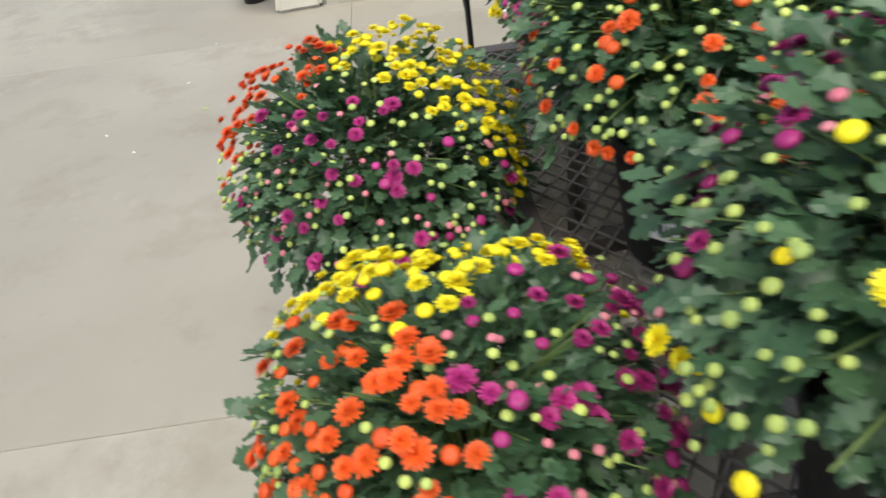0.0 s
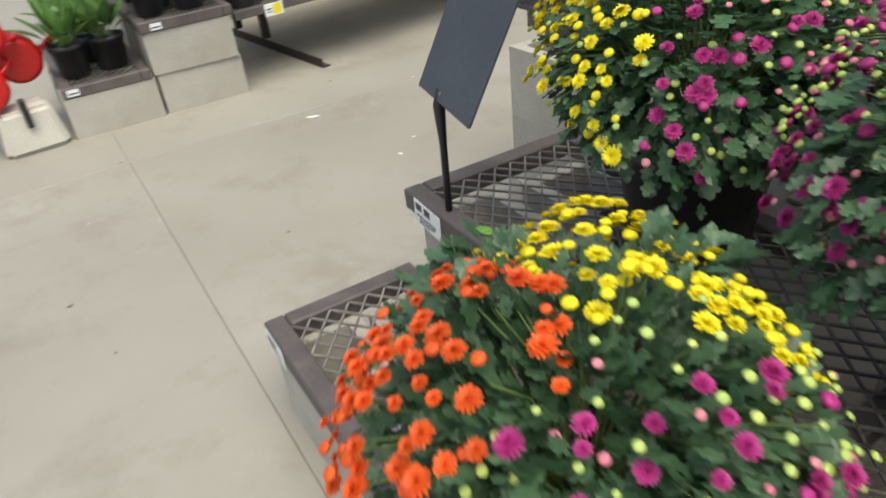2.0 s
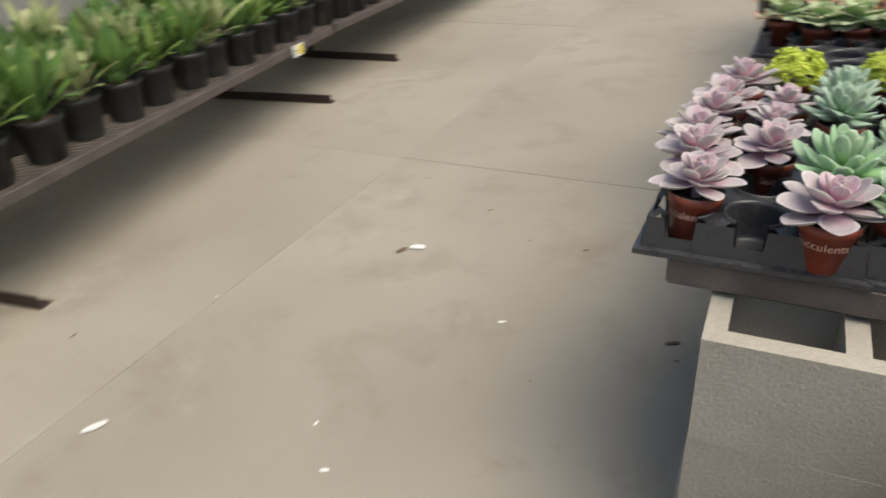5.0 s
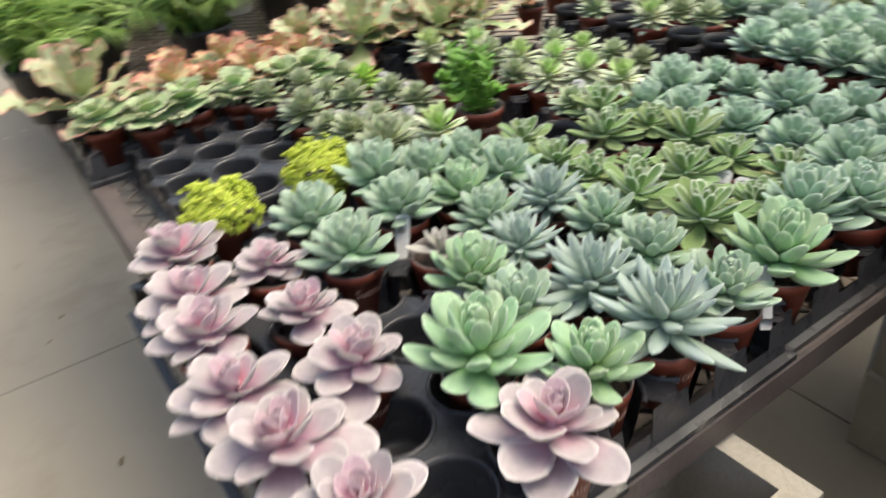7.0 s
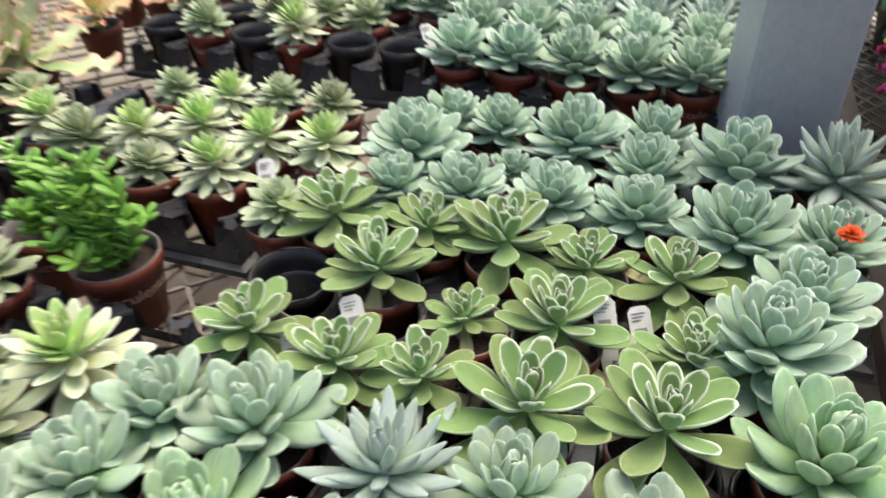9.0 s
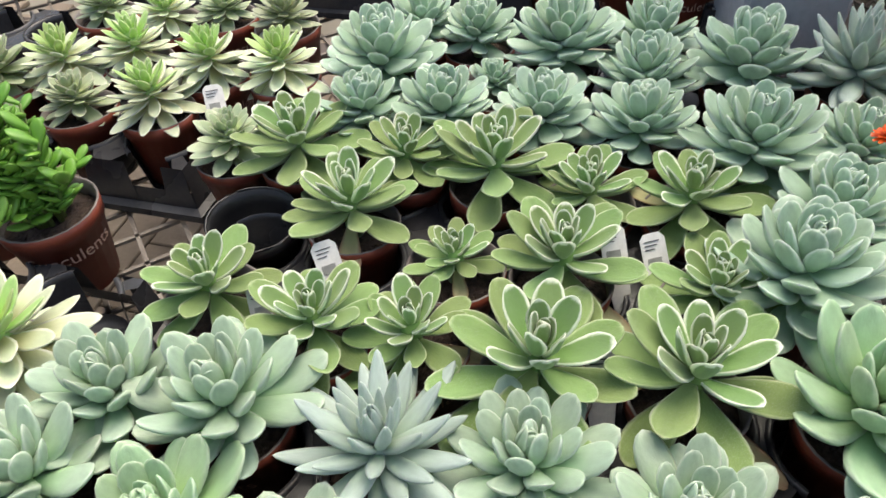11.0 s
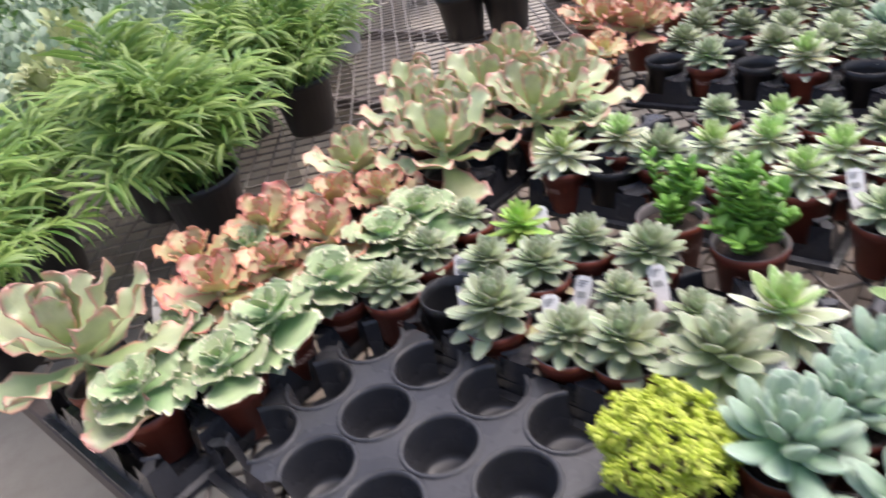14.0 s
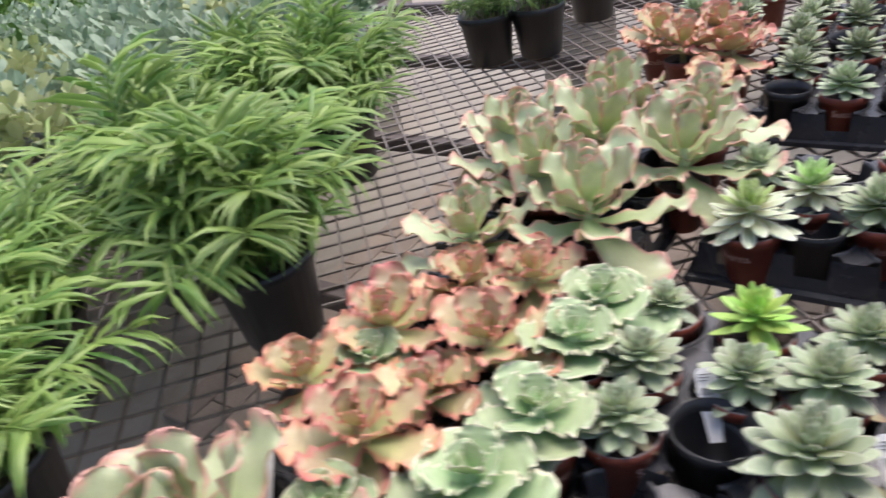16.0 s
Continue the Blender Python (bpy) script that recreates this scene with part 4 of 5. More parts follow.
FRONDS = [frond_mesh(s, 0.20 + 0.02 * s) for s in range(4)]
BIG_POT = turned("pot", [(0.060, 0.0), (0.062, 0.002), (0.078, 0.125), (0.082, 0.125), (0.084, 0.145), (0.080, 0.145), (0.077, 0.12)], BLACK, 28)
BIG_SOIL = turned("soil", [(0.0001, 0.128), (0.04, 0.127), (0.0775, 0.124), (0.077, 0.121)], SOIL, 20)


def palm(x, y, n=34, size=1.0, z=TOP_A + 0.001, label="feathery green parlour palm in a black nursery pot"):
    rng = random.Random(int(100 * x + 37 * y))
    p = thing("potted_palm", pose(x, y, z), label, "palm", "potted palms")
    part("pot", BIG_POT, p)
    part("soil", BIG_SOIL, p)
    for i in range(n):
        f = i / n
        a = i * 2.4 + rng.uniform(-0.3, 0.3)
        r = rng.uniform(0.005, 0.04)
        tilt = -(0.40 + 0.98 * f) + rng.uniform(-0.18, 0.18)
        part("frond", rng.choice(FRONDS), p, Matrix.Translation((r * math.cos(a), r * math.sin(a), 0.125)) @ Matrix.Rotation(a, 4, "Z") @ Matrix.Rotation(tilt + 0.1, 4, "Y") @ Matrix.Scale(size * rng.uniform(0.68, 1.12), 4))
    return p


palm(0.52, 1.72, 38, 1.12)
palm(0.55, 1.975, 38, 1.22)
palm(1.015, 1.99, 38, 1.2)
palm(0.93, 2.16, 30, 1.15)
palm(0.085, 1.73, 36, 0.95)
palm(0.27, 1.96, 26)
for px_, py_ in ((1.774, 2.05), (1.85, 1.92), (2.2, 1.9)):
    palm(px_, py_, 16, 0.75)


# ---- chrysanthemums ----
def lobed_leaf():
    """A lobed leaf from the origin along +x, folded along its rib."""
    out = ((0.0, 0.0), (0.18, 0.10), (0.30, 0.30), (0.42, 0.26), (0.46, 0.20), (0.60, 0.40), (0.72, 0.32), (0.70, 0.20), (0.86, 0.20), (1.0, 0.0))
    verts = [(x, 0, -0.10 * x * x) for x in (0.0, 0.35, 0.7, 1.0)]
    faces = []
    for s in (1, -1):
        n = len(verts)
        verts += [(x, s * y * 0.82, 0.18 * y - 0.22 * x * x) for x, y in out[1:-1]]
        idx = list(range(n, n + 8))
        tri = [(0, idx[0], 1), (idx[0], idx[1], 1), (idx[1], idx[2], 1), (idx[2], idx[3], 1), (1, idx[3], 2), (idx[3], idx[4], 2), (idx[4], idx[5], 2), (idx[5], idx[6], 2), (idx[6], idx[7], 2), (2, idx[7], 3)]
        faces += [t if s < 0 else tuple(reversed(t)) for t in tri]
    return verts, faces


def flower_mesh(colour):
    """A double daisy: rings of narrow petals, the inner ones upright."""
    h = Heap()
    rng = random.Random(9)
    for ring, (n, ln, el) in enumerate(((15, 1.0, 8), (13, 0.86, 26), (10, 0.66, 46), (6, 0.42, 68))):
        for i in range(n):
            a = 6.2832 * (i + 0.5 * (ring % 2)) / n + rng.uniform(-0.08, 0.08)
            L, w = ln * rng.uniform(0.9, 1.08), 0.15
            v = [(0.05, -w * 0.5, 0), (0.05, w * 0.5, 0), (L * 0.6, w, 0.03), (L, w * 0.55, -0.02), (L, -w * 0.55, -0.02), (L * 0.6, -w, 0.03)]
            h.add(v, [(0, 5, 2, 1), (5, 4, 3, 2)], Matrix.Translation((0, 0, 0.05 * ring)) @ Matrix.Rotation(a, 4, "Z") @ Matrix.Rotation(-radians(el + rng.uniform(-6, 6)), 4, "Y"))
    return h.mesh("flower", PETAL[colour])


def bud_mesh(colour):
    return turned("bud", [(0.15, -0.55), (0.75, -0.35), (1.0, 0.0), (0.85, 0.35), (0.45, 0.55), (0.2, 0.48)], PETAL[colour], 9)


FLOWER = {c: flower_mesh(c) for c in ("orange", "yellow", "magenta")}
BUD = {c: bud_mesh(c) for c in ("orange", "yellow", "magenta", "pink", "bud")}
MUM_POT = turned("pot", [(0.100, 0.0), (0.102, 0.003), (0.128, 0.185), (0.133, 0.185), (0.136, 0.212), (0.130, 0.212), (0.125, 0.18)], BLACK, 32)
MUM_SOIL = turned("soil", [(0.0001, 0.188), (0.126, 0.184), (0.125, 0.181)], SOIL, 24)


def dome_foliage(seed, R):
    rng = random.Random(seed)
    leaves, stems = Heap(), Heap()
    lv, lf = lobed_leaf()
    for i in range(2700):
        a, c = rng.uniform(0, 6.2832), rng.uniform(-0.42, 1.0)
        s = math.sqrt(1 - c * c)
        k = rng.uniform(0.45, 1.0) * (0.92 + 0.10 * math.sin(3 * a + seed) + 0.05 * math.sin(7 * a))
        d = Vector((s * math.cos(a), s * math.sin(a), c))
        at = Vector((d.x * R * k, d.y * R * k, d.z * R * k * 0.85))
        aim = (d + Vector((rng.uniform(-0.5, 0.5), rng.uniform(-0.5, 0.5), rng.uniform(-0.7, 0.1)))).normalized()
        q = aim.to_track_quat("X", "Z").to_matrix().to_4x4()
        leaves.add(lv, lf, Matrix.Translation(at) @ q @ Matrix.Rotation(rng.uniform(-0.6, 0.6), 4, "X") @ Matrix.Scale(rng.uniform(0.021, 0.042), 4))
    for i in range(90):
        a, c = rng.uniform(0, 6.2832), rng.uniform(-0.1, 1.0)
        s = math.sqrt(1 - c * c)
        tip = Vector((s * math.cos(a) * R, s * math.sin(a) * R, c * R * 0.85))
        stems.add(*tube([Vector((0, 0, -0.1)) + tip * 0.1, tip * 0.6 + Vector((0, 0, 0.01)), tip * 0.97], [0.003, 0.002, 0.0011], 4, False))
    return leaves.mesh("foliage", MUM, False), stems.mesh("stem_mass", STEM)


FOLIAGE = [dome_foliage(s, 0.245) for s in range(3)]


def mum(x, y, z, seed, sectors, R=0.25, lift=0.30, few=1.0, turn=0.0):
    """A potted chrysanthemum planted in three colours. sectors: (heading in degrees, colour, share of open flowers, height)."""
    rng = random.Random(seed)
    p = thing("potted_chrysanthemum", pose(x, y, z), "round three-coloured chrysanthemum of orange, yellow and magenta in a black pot", "chrysanthemum", "potted chrysanthemums")
    part("pot", MUM_POT, p)
    part("soil", MUM_SOIL, p)
    k = R / 0.245
    fol, stm = FOLIAGE[seed % 3]
    at = Matrix.Translation((0, 0, lift)) @ Matrix.Rotation(seed * 1.3, 4, "Z") @ Matrix.Scale(k, 4)
    tagged(part("stem_mass", stm, p, at), kind="stuff")
    tagged(part("foliage", fol, p, at), kind="stuff")
    centres = [(Vector((math.cos(radians(h)) * (1 - e * 0.6), math.sin(radians(h)) * (1 - e * 0.6), e)).normalized(), c, s) for h, c, s, e in sectors]
    done = []
    tiny = {"bud": [], "pink": [], "orange": [], "yellow": [], "magenta": []}
    for i in range(int(860 * few)):
        a, c = rng.uniform(0, 6.2832), rng.uniform(-0.22, 1.0)
        s = math.sqrt(1 - c * c)
        d = Vector((s * math.cos(a), s * math.sin(a), c))
        best = max(centres, key=lambda e: e[0].dot(d) + rng.uniform(-0.12, 0.12))
        colour, share = best[1], best[2]
        rr = R * (1.0 + 0.06 * math.sin(3 * a + seed)) * rng.uniform(0.94, 1.03)
        pos = Vector((d.x * rr, d.y * rr, lift + d.z * rr * 0.87))
        near = [q for q in done if (q - pos).length < 0.0145]
        if near:
            continue
        done.append(pos)
        open_ = rng.random() < share * (0.55 + 0.45 * max(0, d.z + 0.5))
        up = (d + Vector((0, 0, 0.7))).normalized()
        if open_ and rng.random() < 0.62:
            part("flower", FLOWER[colour], p, aimed(up, pos, rng.uniform(0, 6), rng.uniform(0.0085, 0.0155)))
        elif open_:
            tiny[colour].append(aimed(up, pos, 0, rng.uniform(0.006, 0.0095)))
        else:
            c2 = "bud" if rng.random() < 0.72 or colour != "magenta" else "pink"
            tiny[c2].append(aimed(up, pos, 0, rng.uniform(0.0040, 0.0062)))
    for c2, some in tiny.items():
        h = Heap()
        src = BUD[c2]
        vs, fs = [v.co.copy() for v in src.vertices], [tuple(f.vertices) for f in src.polygons]
        for q in some:
            h.add(vs, fs, q)
        if some:
            tagged(part("bud_mass", h.mesh("bud_mass", PETAL[c2]), p), kind="stuff")
    return p


mum(1.235, -0.855, TOP_B + 0.001, 1, ((225, "orange", 1.0, 0.5), (125, "yellow", 1.5, 0.65), (345, "magenta", 0.2, 0.22)), 0.26)
mum(1.82, -0.775, TOP_B + 0.001, 2, ((185, "yellow", 0.75, 0.6), (60, "magenta", 0.4, 0.45), (310, "orange", 0.6, 0.4)), 0.224, 0.29)
mum(1.42, -0.37, TOP_C + 0.001, 3, ((60, "magenta", 0.9, 0.6), (200, "magenta", 0.4, 0.3), (320, "orange", 0.3, 0.2)), 0.265, 0.32)
mum(0.92, -0.34, TOP_C + 0.001, 4, ((240, "yellow", 0.75, 0.45), (345, "magenta", 0.5, 0.5), (70, "orange", 1.0, 0.5)), 0.27, 0.32)
mum(1.96, -0.36, TOP_C + 0.001, 5, ((95, "orange", 1.1, 0.7), (215, "magenta", 0.45, 0.4), (310, "yellow", 0.14, 0.3)), 0.26, 0.33, 0.75)
mum(2.40, -0.38, TOP_C + 0.001, 6, ((100, "yellow", 0.8, 0.5), (215, "orange", 0.5, 0.5), (310, "magenta", 0.5, 0.5)), 0.25)


# ---- chalkboard sign ----
def chalk_sign():
    s = thing("chalkboard_sign", pose(0.541, -0.607, TOP_C), "blank dark slate sign on a black stake at the bench corner", "sign")
    v, f = tube([(0, 0, 0.001), (0.010, -0.003, 0.15), (0.022, -0.010, 0.235), (0.028, -0.002, 0.262)], [0.0075, 0.0075, 0.012, 0.013], 10)
    part("stake", mesh_of("stake", v, f, BLACK), s)
    ax = Vector((0.988, -0.143, -0.060)).normalized()
    up = Vector((0.116, 0.432, 0.894))
    up = (up - ax * up.dot(ax)).normalized()
    nrm = ax.cross(up)
    m = Matrix((ax, up, nrm)).transposed().to_4x4()
    m.translation = Vector((0.064, 0.038, 0.358))
    part("board", box_mesh("board", 0.220, 0.256, 0.008, SLATE, 0.002, True), s, m)


chalk_sign()


# ---- paper labels on the bench fronts ----
def price_label(m, w, h, lines, yellow=False, label="white price label with black print"):
    p = thing("price_label", m, label, "label", "price labels")
    part("card", box_mesh("card", w, 0.0012, h, PAPER, 0.0), p)
    for k, (x0, x1, z0, z1) in enumerate(lines):
        part("print", joined_boxes("print", [(x0 * w, -0.0014, z0 * h, x1 * w, -0.0008, z1 * h)], YELLOW_INK if yellow and k == 0 else INK), p)


price_label(pose(0.49, -0.6345, TOP_C - 0.062, 0, 4, 0), 0.105, 0.058, ((-0.42, -0.2, 0.6, 0.9), (-0.1, 0.12, 0.6, 0.9), (-0.4, 0.35, 0.36, 0.42), (-0.3, 0.3, 0.22, 0.28), (-0.3, 0.1, 0.1, 0.15)))
price_label(pose(0.45, -1.0025, TOP_B - 0.055, 0, 2, 0), 0.095, 0.05, ((-0.4, 0.1, 0.55, 0.85), (-0.4, 0.3, 0.25, 0.35)))


# ---- labels on the big pots ----
for lx_, ly_, lz_ in ((1.42, -0.37, TOP_C),):
    price_label(pose(lx_ + 0.1195 * 0.69, ly_ - 0.1195 * 0.72, lz_ + 0.075, -7, 0, 44), 0.062, 0.034, ((-0.3, -0.22, 0.3, 0.75), (-0.15, -0.1, 0.3, 0.75), (-0.04, 0.06, 0.3, 0.75), (0.12, 0.16, 0.3, 0.75), (0.22, 0.3, 0.3, 0.75)), False, "white barcode label on a black pot")


price_label(pose(0.55 - 0.0775 * 0.39, 1.975 - 0.0775 * 0.92, TOP_A + 0.062, -7, 0, -23), 0.052, 0.036, ((-0.4, 0.3, 0.7, 0.76), (-0.4, 0.1, 0.5, 0.55)), False, "white label on a black palm pot")


# ---- plant tags ----
def tag(x, y, yaw, h=0.047, w=0.022, tilt=-42.0, z=TOP_A + 0.074, code=True):
    p = thing("plant_tag", pose(x, y, z, tilt, 0, yaw), "white plastic plant tag stuck in the soil", "plant tag", "plant tags")
    me = mesh_of("stick", [(-w * 0.3, 0, -0.03), (w * 0.3, 0, -0.03), (w / 2, 0, h * 0.3), (w / 2, 0, h * 0.9), (w * 0.3, 0, h), (-w * 0.3, 0, h), (-w / 2, 0, h * 0.9), (-w / 2, 0, h * 0.3),
                           (-w * 0.3, 0.0008, -0.03), (w * 0.3, 0.0008, -0.03), (w / 2, 0.0008, h * 0.3), (w / 2, 0.0008, h * 0.9), (w * 0.3, 0.0008, h), (-w * 0.3, 0.0008, h), (-w / 2, 0.0008, h * 0.9), (-w / 2, 0.0008, h * 0.3)],
                 [(0, 1, 2, 3, 4, 5, 6, 7), (15, 14, 13, 12, 11, 10, 9, 8)] + [(k, 8 + k, 8 + (k + 1) % 8, (k + 1) % 8) for k in range(8)], PAPER, smooth=False)
    part("stick", me, p)
    for k in range(3):
        part("print", joined_boxes("print", [(-w * 0.36, -0.0008, h * (0.85 - 0.07 * k), w * (0.26 - 0.12 * k), -0.0002, h * (0.865 - 0.07 * k))], INK), p)
    if code:
        part("printed_panel", joined_boxes("printed_panel", [(-w * 0.32, -0.0008, h * 0.40, w * 0.22, -0.0002, h * 0.56)], TAG_PRINT), p)


for tx, ty, ta in ((0.776, 0.205, -65), (0.775, 0.170, -60), (0.643, 0.205, -75), (0.603, 0.012, -40), (0.655, 0.470, -60), (0.712, 0.432, -50), (0.920, 0.655, -60), (0.355, 0.425, -40), (0.350, 0.150, -60), (0.680, 0.236, -40),
                   (0.517, 1.058, -60), (0.678, 1.024, -50), (0.488, 0.890, -60), (0.537, 0.880, -80), (0.600, 0.796, -50), (0.250, 1.462, -60), (0.672, 0.925, -55), (0.335, 0.27, -55), (1.43, 0.62, -50), (0.49, 0.62, -60)):
    tag(tx, ty, ta)


# ---- the display across the aisle ----
def leafy_pot(x, y, z, seed, mat, n=22, L=0.17, label="variegated broad-leaved plant in a black nursery pot", pot_mat=None, cat="foliage plant", wide=0.4, size=1.0):
    rng = random.Random(seed)
    p = thing("potted_plant", pose(x, y, z) @ Matrix.Scale(size, 4), label, cat, "potted foliage plants")
    part("pot", BIG_POT if pot_mat is None else pot_mat, p)
    part("soil", BIG_SOIL, p)
    h = Heap()
    for i in range(n):
        f = i / n
        v, fa, uv = blade(1, wide, 0.012, 0.5 - 1.1 * (1 - f), 0.25, 0.5, 0.1, 0.45, nu=6, nv=6)
        a = i * 2.4 + rng.uniform(-0.3, 0.3)
        ln = L * rng.uniform(0.75, 1.15)
        m = Matrix.Translation((0.012 * math.cos(a), 0.012 * math.sin(a), 0.125)) @ Matrix.Rotation(a, 4, "Z") @ Matrix.Rotation(-radians(35 + 45 * f), 4, "Y") @ Matrix.Scale(ln, 4)
        st, sf = tube([(0, 0, 0), (0.5 * ln, 0, 0)], 0.002, 4)
        h.add(st, sf, Matrix.Translation((0, 0, 0.122)) @ Matrix.Rotation(a, 4, "Z") @ Matrix.Rotation(-radians(35 + 45 * f), 4, "Y"))
        tip = Matrix.Translation((0, 0, 0.0)) @ Matrix.Rotation(a, 4, "Z") @ Matrix.Rotation(-radians(35 + 45 * f), 4, "Y") @ Vector((0.5 * ln, 0, 0))
        h.add(v, fa, Matrix.Translation(tip) @ m, uv)
    part("foliage", h.mesh("foliage", mat), p)


bench("display_bench", -2.62, -1.165, 0.82, 0.385, 0.232, "low dark bench with an expanded-metal top across the aisle")
bench("display_bench", -2.62, -0.775, 0.82, 0.43, 0.43, "middle-height dark bench with an expanded-metal top across the aisle")
for xx in (-1.90, -2.2, -2.5):
    stack(xx, -0.972, 1, 90)
    stack(xx - 0.003, -0.56, 2, 90)


def long_bench(y0, ly, yaw, x0, feet, top=0.372):
    b = thing("plant_bench", pose(x0, y0, 0, 0, 0, yaw), "long dark steel bench with protruding feet, crowded with potted plants", "bench", "benches across the aisle")
    part("front_rail", joined_boxes("front_rail", [(-0.04, 0, top - 0.04, 0, ly, top)], FRAME, 0.003), b)
    part("back_rail", joined_boxes("back_rail", [(-1.1, 0, top - 0.04, -1.06, ly, top)], FRAME, 0.003), b)
    part("metal_mesh", expanded_metal("metal_mesh", 1.02, ly, 0.056, 0.04), b, pose(-1.06, 0, top - 0.012))
    for yy in feet:
        part("foot", joined_boxes("foot", [(-1.1, yy - 0.025, 0.0, 0.05, yy + 0.025, 0.008), (-1.1, yy - 0.025, 0.008, 0.05, yy - 0.017, 0.05)], DARK_STEEL, 0.002), b)
        for xx in (-0.62, -1.0):
            part("leg", joined_boxes("leg", [(xx - 0.02, yy - 0.02, 0.05, xx + 0.02, yy + 0.02, top - 0.04)], DARK_STEEL, 0.002), b)


long_bench(-0.325, 2.72, 7.6, -1.865, (0.41, 2.5))
long_bench(2.42, 3.4, 3.0, -2.235, (0.62, 2.9))


def left_front(y):
    return -1.865 - (y + 0.325) * math.tan(radians(7.6)) if y < 2.38 else -2.235 - (y - 2.42) * math.tan(radians(3.0))


def price_card(y, yellow=True):
    price_label(pose(left_front(y) + 0.004, y, 0.315, 0, 0, 97), 0.10, 0.06, ((-0.05, 0.42, 0.1, 0.9), (-0.4, -0.12, 0.5, 0.6), (-0.4, -0.12, 0.3, 0.36)), yellow, "white and yellow price card on the bench rail")


price_card(-0.12)
price_card(1.95)
price_label(pose(-1.797, -0.70, 0.39, 0, 0, 90), 0.05, 0.03, ((-0.4, 0.4, 0.3, 0.5),))
price_label(pose(-1.797, -1.12, 0.195, 0, 0, 90), 0.05, 0.03, ((-0.4, 0.4, 0.3, 0.5),))
rngp = random.Random(4)
yy = -0.22
k = 0
while yy < 5.4:
    for dx in (0.13, 0.33, 0.55, 0.78):
        m_ = (BROAD, CREAM, BROAD, PALM)[(k + int(dx * 10)) % 4]
        leafy_pot(left_front(yy) - dx + rngp.uniform(-0.02, 0.02), yy + rngp.uniform(-0.02, 0.02), 0.364, k * 7 + int(dx * 100), m_, 18, rngp.uniform(0.12, 0.18), size=1.05,
                  label="green broad-leaved plant in a black nursery pot" if m_ is not CREAM else "cream-variegated plant in a black nursery pot")
    yy += 0.205
    k += 1
for i, (px_, py_, pz_) in enumerate(((-1.93, -0.5, 0.431), (-2.1, -0.62, 0.431), (-1.95, -0.68, 0.431), (-2.3, -0.5, 0.431), (-2.35, -0.66, 0.431), (-2.0, -0.9, 0.233), (-1.99, -1.07, 0.233), (-2.2, -0.95, 0.233), (-2.4, -1.0, 0.233))):
    leafy_pot(px_, py_, pz_, 300 + i, CREAM if i in (0, 2) else BROAD, 20, 0.15)


# ---- watering cans by the aisle ----
def watering_can(m):
    c = thing("watering_can", m, "glossy red plastic watering can with a white rose", "watering can", "watering cans")
    part("body", turned("body", [(0.08, 0.0), (0.098, 0.01), (0.105, 0.09), (0.098, 0.16), (0.07, 0.195), (0.06, 0.2), (0.055, 0.192)], RED_CAN, 28), c)
    v, f = tube([(0.09, 0, 0.05), (0.15, 0, 0.09), (0.21, 0, 0.17), (0.24, 0, 0.21)], [0.028, 0.022, 0.015, 0.013], 12)
    part("spout", mesh_of("spout", v, f, RED_CAN), c)
    part("rose", turned("rose", [(0.012, 0.0), (0.03, 0.025), (0.034, 0.034), (0.02, 0.04)], WHITE_CAN, 18), c, aimed((0.75, 0, 0.66), (0.235, 0, 0.205)), "white sprinkler rose")
    v, f = tube([(-0.06, 0, 0.19), (-0.10, 0, 0.24), (-0.15, 0, 0.2), (-0.155, 0, 0.12), (-0.10, 0, 0.06)], 0.011, 10)
    part("handle", mesh_of("handle", v, f, RED_CAN), c)


def cast_base():
    b = thing("sign_base", pose(-1.88, -1.335, 0, 0, 0, 6), "pale cast stone base with a dark stake in it", "base")
    bm = bmesh.new()
    bmesh.ops.create_cube(bm, size=1.0)
    for vv in bm.verts:
        k2 = 1.0 if vv.co.z < 0 else 0.78
        vv.co = (vv.co.x * 0.22 * k2, vv.co.y * 0.27 * k2, (vv.co.z + 0.5) * 0.19)
    bmesh.ops.bevel(bm, geom=list(bm.edges), offset=0.02, segments=3, affect="EDGES")
    part("block", from_bm("block", bm, STONE), b)
    part("stake", joined_boxes("stake", [(0.075, -0.012, 0.12, 0.125, 0.012, 0.24)], BLACK, 0.002), b)


cast_base()
for cx, cy, cz, spin in ((-1.78, -1.435, 0.301, -112), (-1.82, -1.375, 0.505, -62), (-1.98, -1.27, 0.345, 82)):
    watering_can(pose(cx, cy, cz, 0, -84, 8) @ Matrix.Rotation(radians(spin), 4, "Z"))


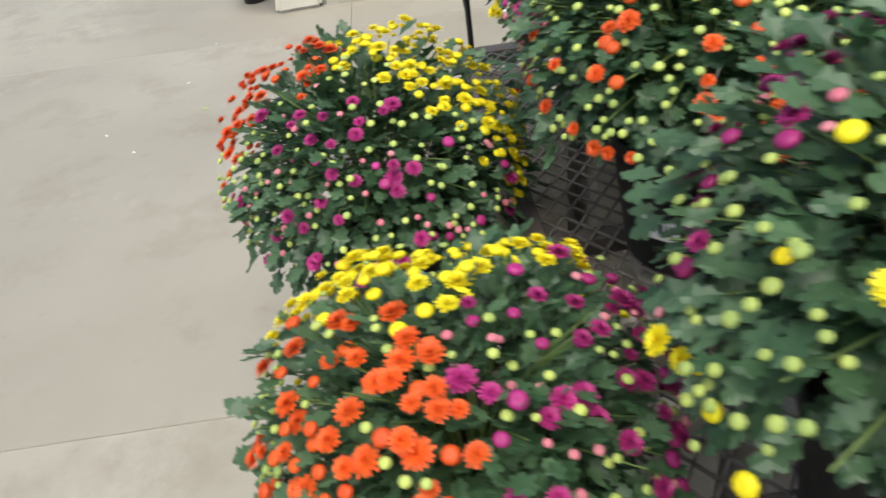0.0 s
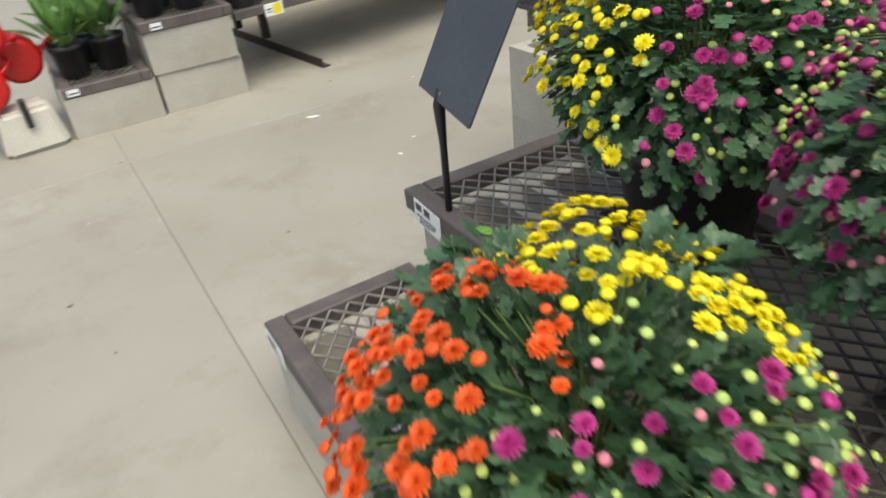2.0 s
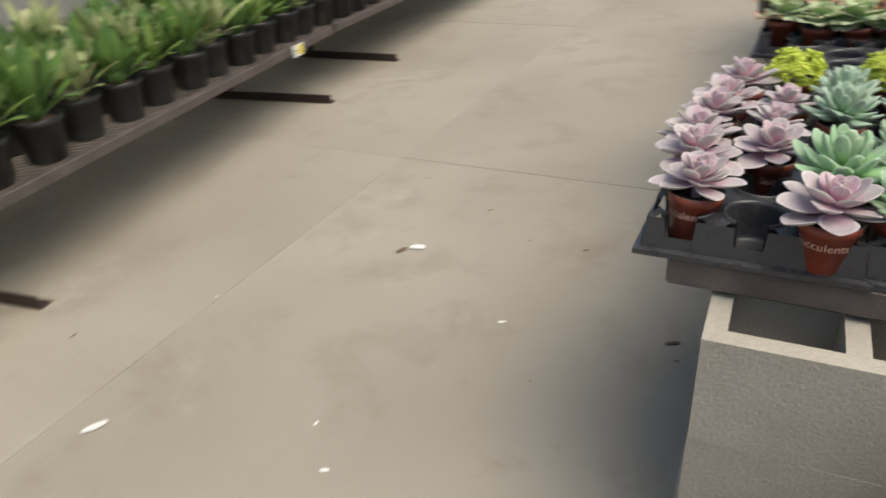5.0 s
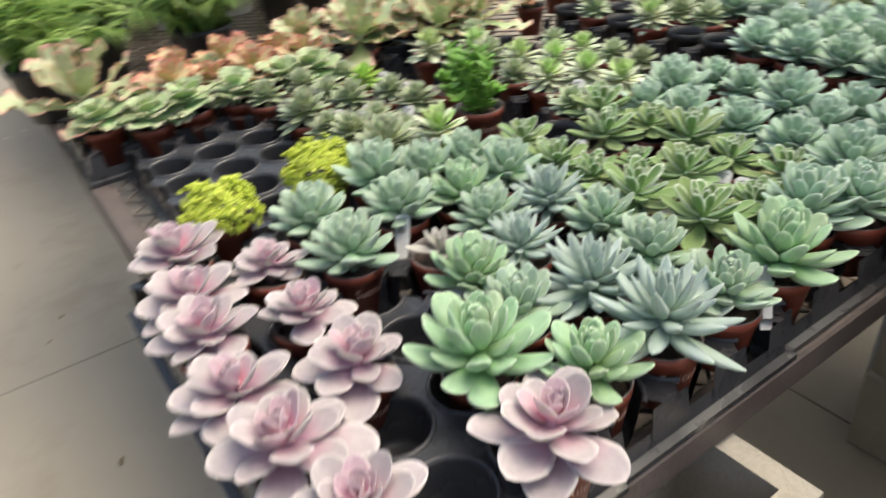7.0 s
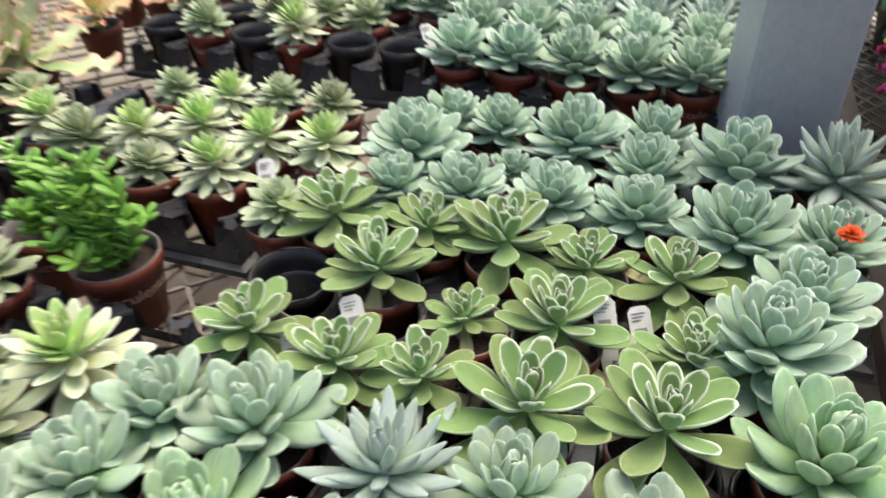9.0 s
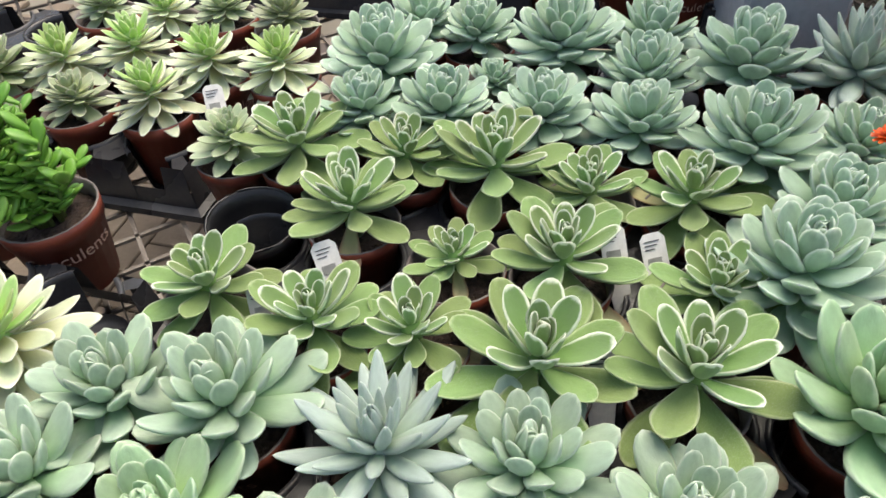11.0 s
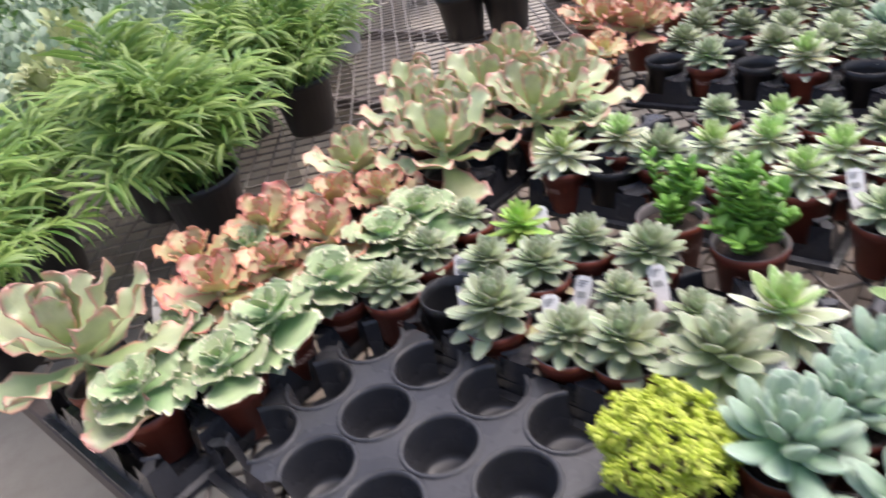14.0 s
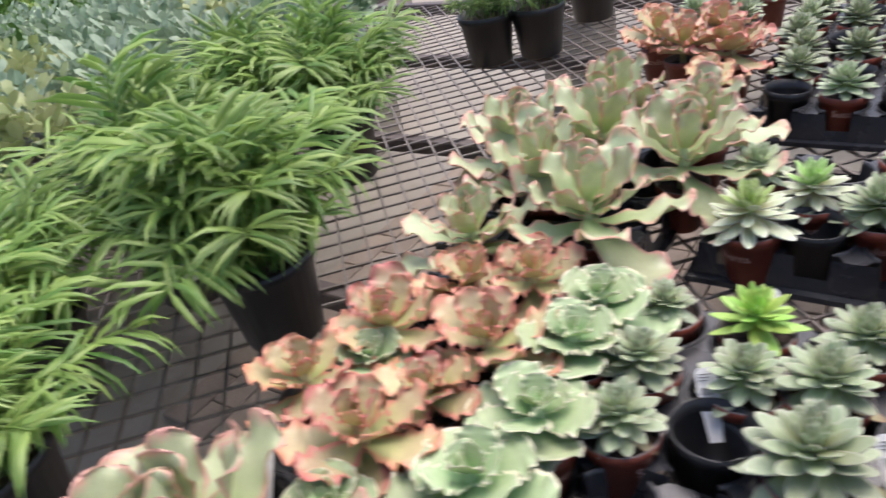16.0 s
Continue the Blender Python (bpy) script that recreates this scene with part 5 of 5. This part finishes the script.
# ---- small-leaved bushes ----
def bush_mesh(seed, R, mat, n=520, size=0.016):
    rng = random.Random(seed)
    h = Heap()
    v = [(0, 0, 0), (0.35, 0.3, 0.05), (0.8, 0.28, -0.02), (1, 0, -0.1), (0.8, -0.28, -0.02), (0.35, -0.3, 0.05), (0.5, 0, 0.0)]
    f = [(0, 6, 1), (1, 6, 2), (2, 6, 3), (3, 6, 4), (4, 6, 5), (5, 6, 0)]
    for i in range(n):
        a, c = rng.uniform(0, 6.2832), rng.uniform(-0.3, 1)
        s = math.sqrt(1 - c * c)
        d = Vector((s * math.cos(a), s * math.sin(a), c))
        k = R * rng.uniform(0.45, 1.0) * (1 + 0.2 * math.sin(3 * a + seed))
        aim = (d + Vector((rng.uniform(-0.8, 0.8), rng.uniform(-0.8, 0.8), rng.uniform(-0.3, 0.6)))).normalized()
        h.add(v, f, Matrix.Translation(d * k) @ aim.to_track_quat("X", "Z").to_matrix().to_4x4() @ Matrix.Rotation(rng.uniform(-0.8, 0.8), 4, "X") @ Matrix.Scale(size * rng.uniform(0.7, 1.5), 4))
    return h.mesh("foliage", mat, False)


BUSH = {}


def bush(x, y, z, mat, pot_mesh, label, R=0.12, leaf=0.016):
    key = (mat.name, int(37 * x + 11 * y) % 3, R)
    if key not in BUSH:
        BUSH[key] = bush_mesh(key[1], R, mat, 560 if leaf < 0.02 else 380, leaf)
    p = thing("potted_plant", pose(x, y, z, 0, 0, 360 * x), label, "foliage plant", "potted foliage plants")
    part("pot", pot_mesh, p)
    part("soil", BIG_SOIL, p)
    tagged(part("foliage", BUSH[key], p, pose(0, 0, 0.145 + R * 0.35)), kind="stuff")


# ---- farther plants behind the succulents ----
WHITE_BIG = turned("pot", [(0.060, 0.0), (0.062, 0.002), (0.078, 0.125), (0.082, 0.125), (0.084, 0.145), (0.080, 0.145), (0.077, 0.12)], WHITE_POT, 28)
ORANGE_BIG = turned("pot", [(0.060, 0.0), (0.062, 0.002), (0.078, 0.125), (0.082, 0.125), (0.084, 0.145), (0.080, 0.145), (0.077, 0.12)], ORANGE_POT, 28)
bush(-2.12, -1.62, 0.0, CREAM, BIG_POT, "pale-flowered small-leaved plant in a black pot", 0.12)
for i in range(4):
    for k2 in range(6):
        pale = (2 * i + k2) % 5 == 1
        bush(0.39 + 0.235 * k2 + 0.04 * (i % 2), 2.45 + 0.245 * i, TOP_A + 0.001, CREAM if pale else SAGE, WHITE_BIG, "cream-variegated small-leaved plant in a white pot" if pale else "grey-green round-leaved plant in a white pot", 0.14, 0.034)
for i in range(3):
    for k2 in range(10):
        og = (i + k2) % 3 != 1
        bush(0.18 + 0.25 * k2, 3.45 + 0.33 * i, 0.601, SAGE if (i + k2) % 4 else BROAD, ORANGE_BIG if og else WHITE_BIG, "grey-green leafy plant in an orange pot" if og else "grey-green leafy plant in a white pot", 0.15, 0.03)
for i in range(5):
    for k2 in range(11):
        bush(0.75 + 0.37 * k2 + 0.1 * (i % 2), 4.68 + 0.38 * i, 0.551, BROAD if (i + k2) % 3 else PALM, BIG_POT, "large dark green leafy plant in a black nursery pot", 0.24, 0.05)
for i, (px_, py_) in enumerate(((2.95, 0.45), (3.15, 0.5), (3.35, 0.42), (2.95, 0.75), (3.2, 0.8), (3.4, 0.75), (2.97, 1.05), (3.2, 1.1), (2.95, 1.4), (3.2, 1.45), (3.0, 1.8), (3.25, 1.85), (3.5, 1.3), (3.6, 0.9), (3.05, 2.2), (3.4, 2.2))):
    leafy_pot(px_, py_, 0.601, 700 + i, BROAD if i % 3 else JADE, 30, 0.15, "green broad-leaved plant in a black nursery pot")


# ---- litter on the floor ----
def scrap(x, y, lx, ly, mat, label, name="scrap", yaw=0.0, cat="litter"):
    h = Heap()
    rng = random.Random(int(1000 * (x + y)))
    n = 5
    for i in range(n + 1):
        for j in range(3):
            f, g = i / n - 0.5, j / 2 - 0.5
            h.v.append(Vector((f * lx, g * ly * (1 - 1.6 * f * f), 0.002 + rng.uniform(0, 0.25) * min(lx, ly) * 0.5)))
            h.uv.append((0.5, 0.5))
    for i in range(n):
        for j in range(2):
            a = i * 3 + j
            h.f.append((a, a + 3, a + 4, a + 1))
    ob = new(name, h.mesh(name, mat, False))
    ob.matrix_basis = pose(x, y, 0.001, 0, 0, yaw)
    tagged(ob, label, cat, "litter on the floor")


BROWN_LEAF = surface("dry_leaf", (0.11, 0.08, 0.045), (0.17, 0.12, 0.06), 0.8)
scrap(-1.247, -0.252, 0.06, 0.022, PAPER, "white scrap of paper on the floor", "paper_scrap", 60)
scrap(-0.905, 0.837, 0.05, 0.03, PAPER, "pale crumpled scrap on the floor", "paper_scrap", 20)
scrap(-0.466, 0.528, 0.022, 0.012, PAPER, "white scrap of paper on the floor", "paper_scrap", 30)
scrap(-0.95, 0.80, 0.045, 0.02, BROWN_LEAF, "brown dry leaf on the floor", "dry_leaf", 70)
scrap(0.0, 0.60, 0.045, 0.014, BROWN_LEAF, "brown dry leaf on the floor", "dry_leaf", 30)
scrap(-0.525, -1.636, 0.04, 0.016, CREAM, "pale dry leaf on the floor", "dry_leaf", 50)
rngl = random.Random(21)
for i in range(34):
    lx_ = rngl.uniform(0.006, 0.022)
    pale_ = rngl.random() < 0.55
    scrap(rngl.uniform(-1.7, 0.1), rngl.uniform(-2.2, 4.5), lx_, lx_ * 0.5, PAPER if pale_ else BROWN_LEAF, "tiny pale crumb on the floor" if pale_ else "small brown leaf fragment on the floor", "crumb", rngl.uniform(0, 180))
for gx, gy, mt, lb in ((0.66, -0.60, JADE, "green leaf lying on the bench rail"),):
    scrap(gx, gy, 0.04, 0.025, mt, lb, "fallen_leaf", 15)
    bpy.data.objects["fallen_leaf"].location.z = TOP_C + 0.001
fl = new("fallen_flower", FLOWER["orange"])
fl.matrix_basis = Matrix.Translation((0.74, -0.53, TOP_C + 0.002)) @ Matrix.Scale(0.014, 4)
tagged(fl, "fallen orange-red flower lying on the metal mesh", "flower")
fl2 = new("fallen_flower", FLOWER["orange"])
fl2.matrix_basis = Matrix.Translation((0.905, 0.01, TOP_A + 0.155)) @ Matrix.Scale(0.014, 4)
tagged(fl2, "orange-red flower head fallen among the succulents", "flower")
paver_bed()
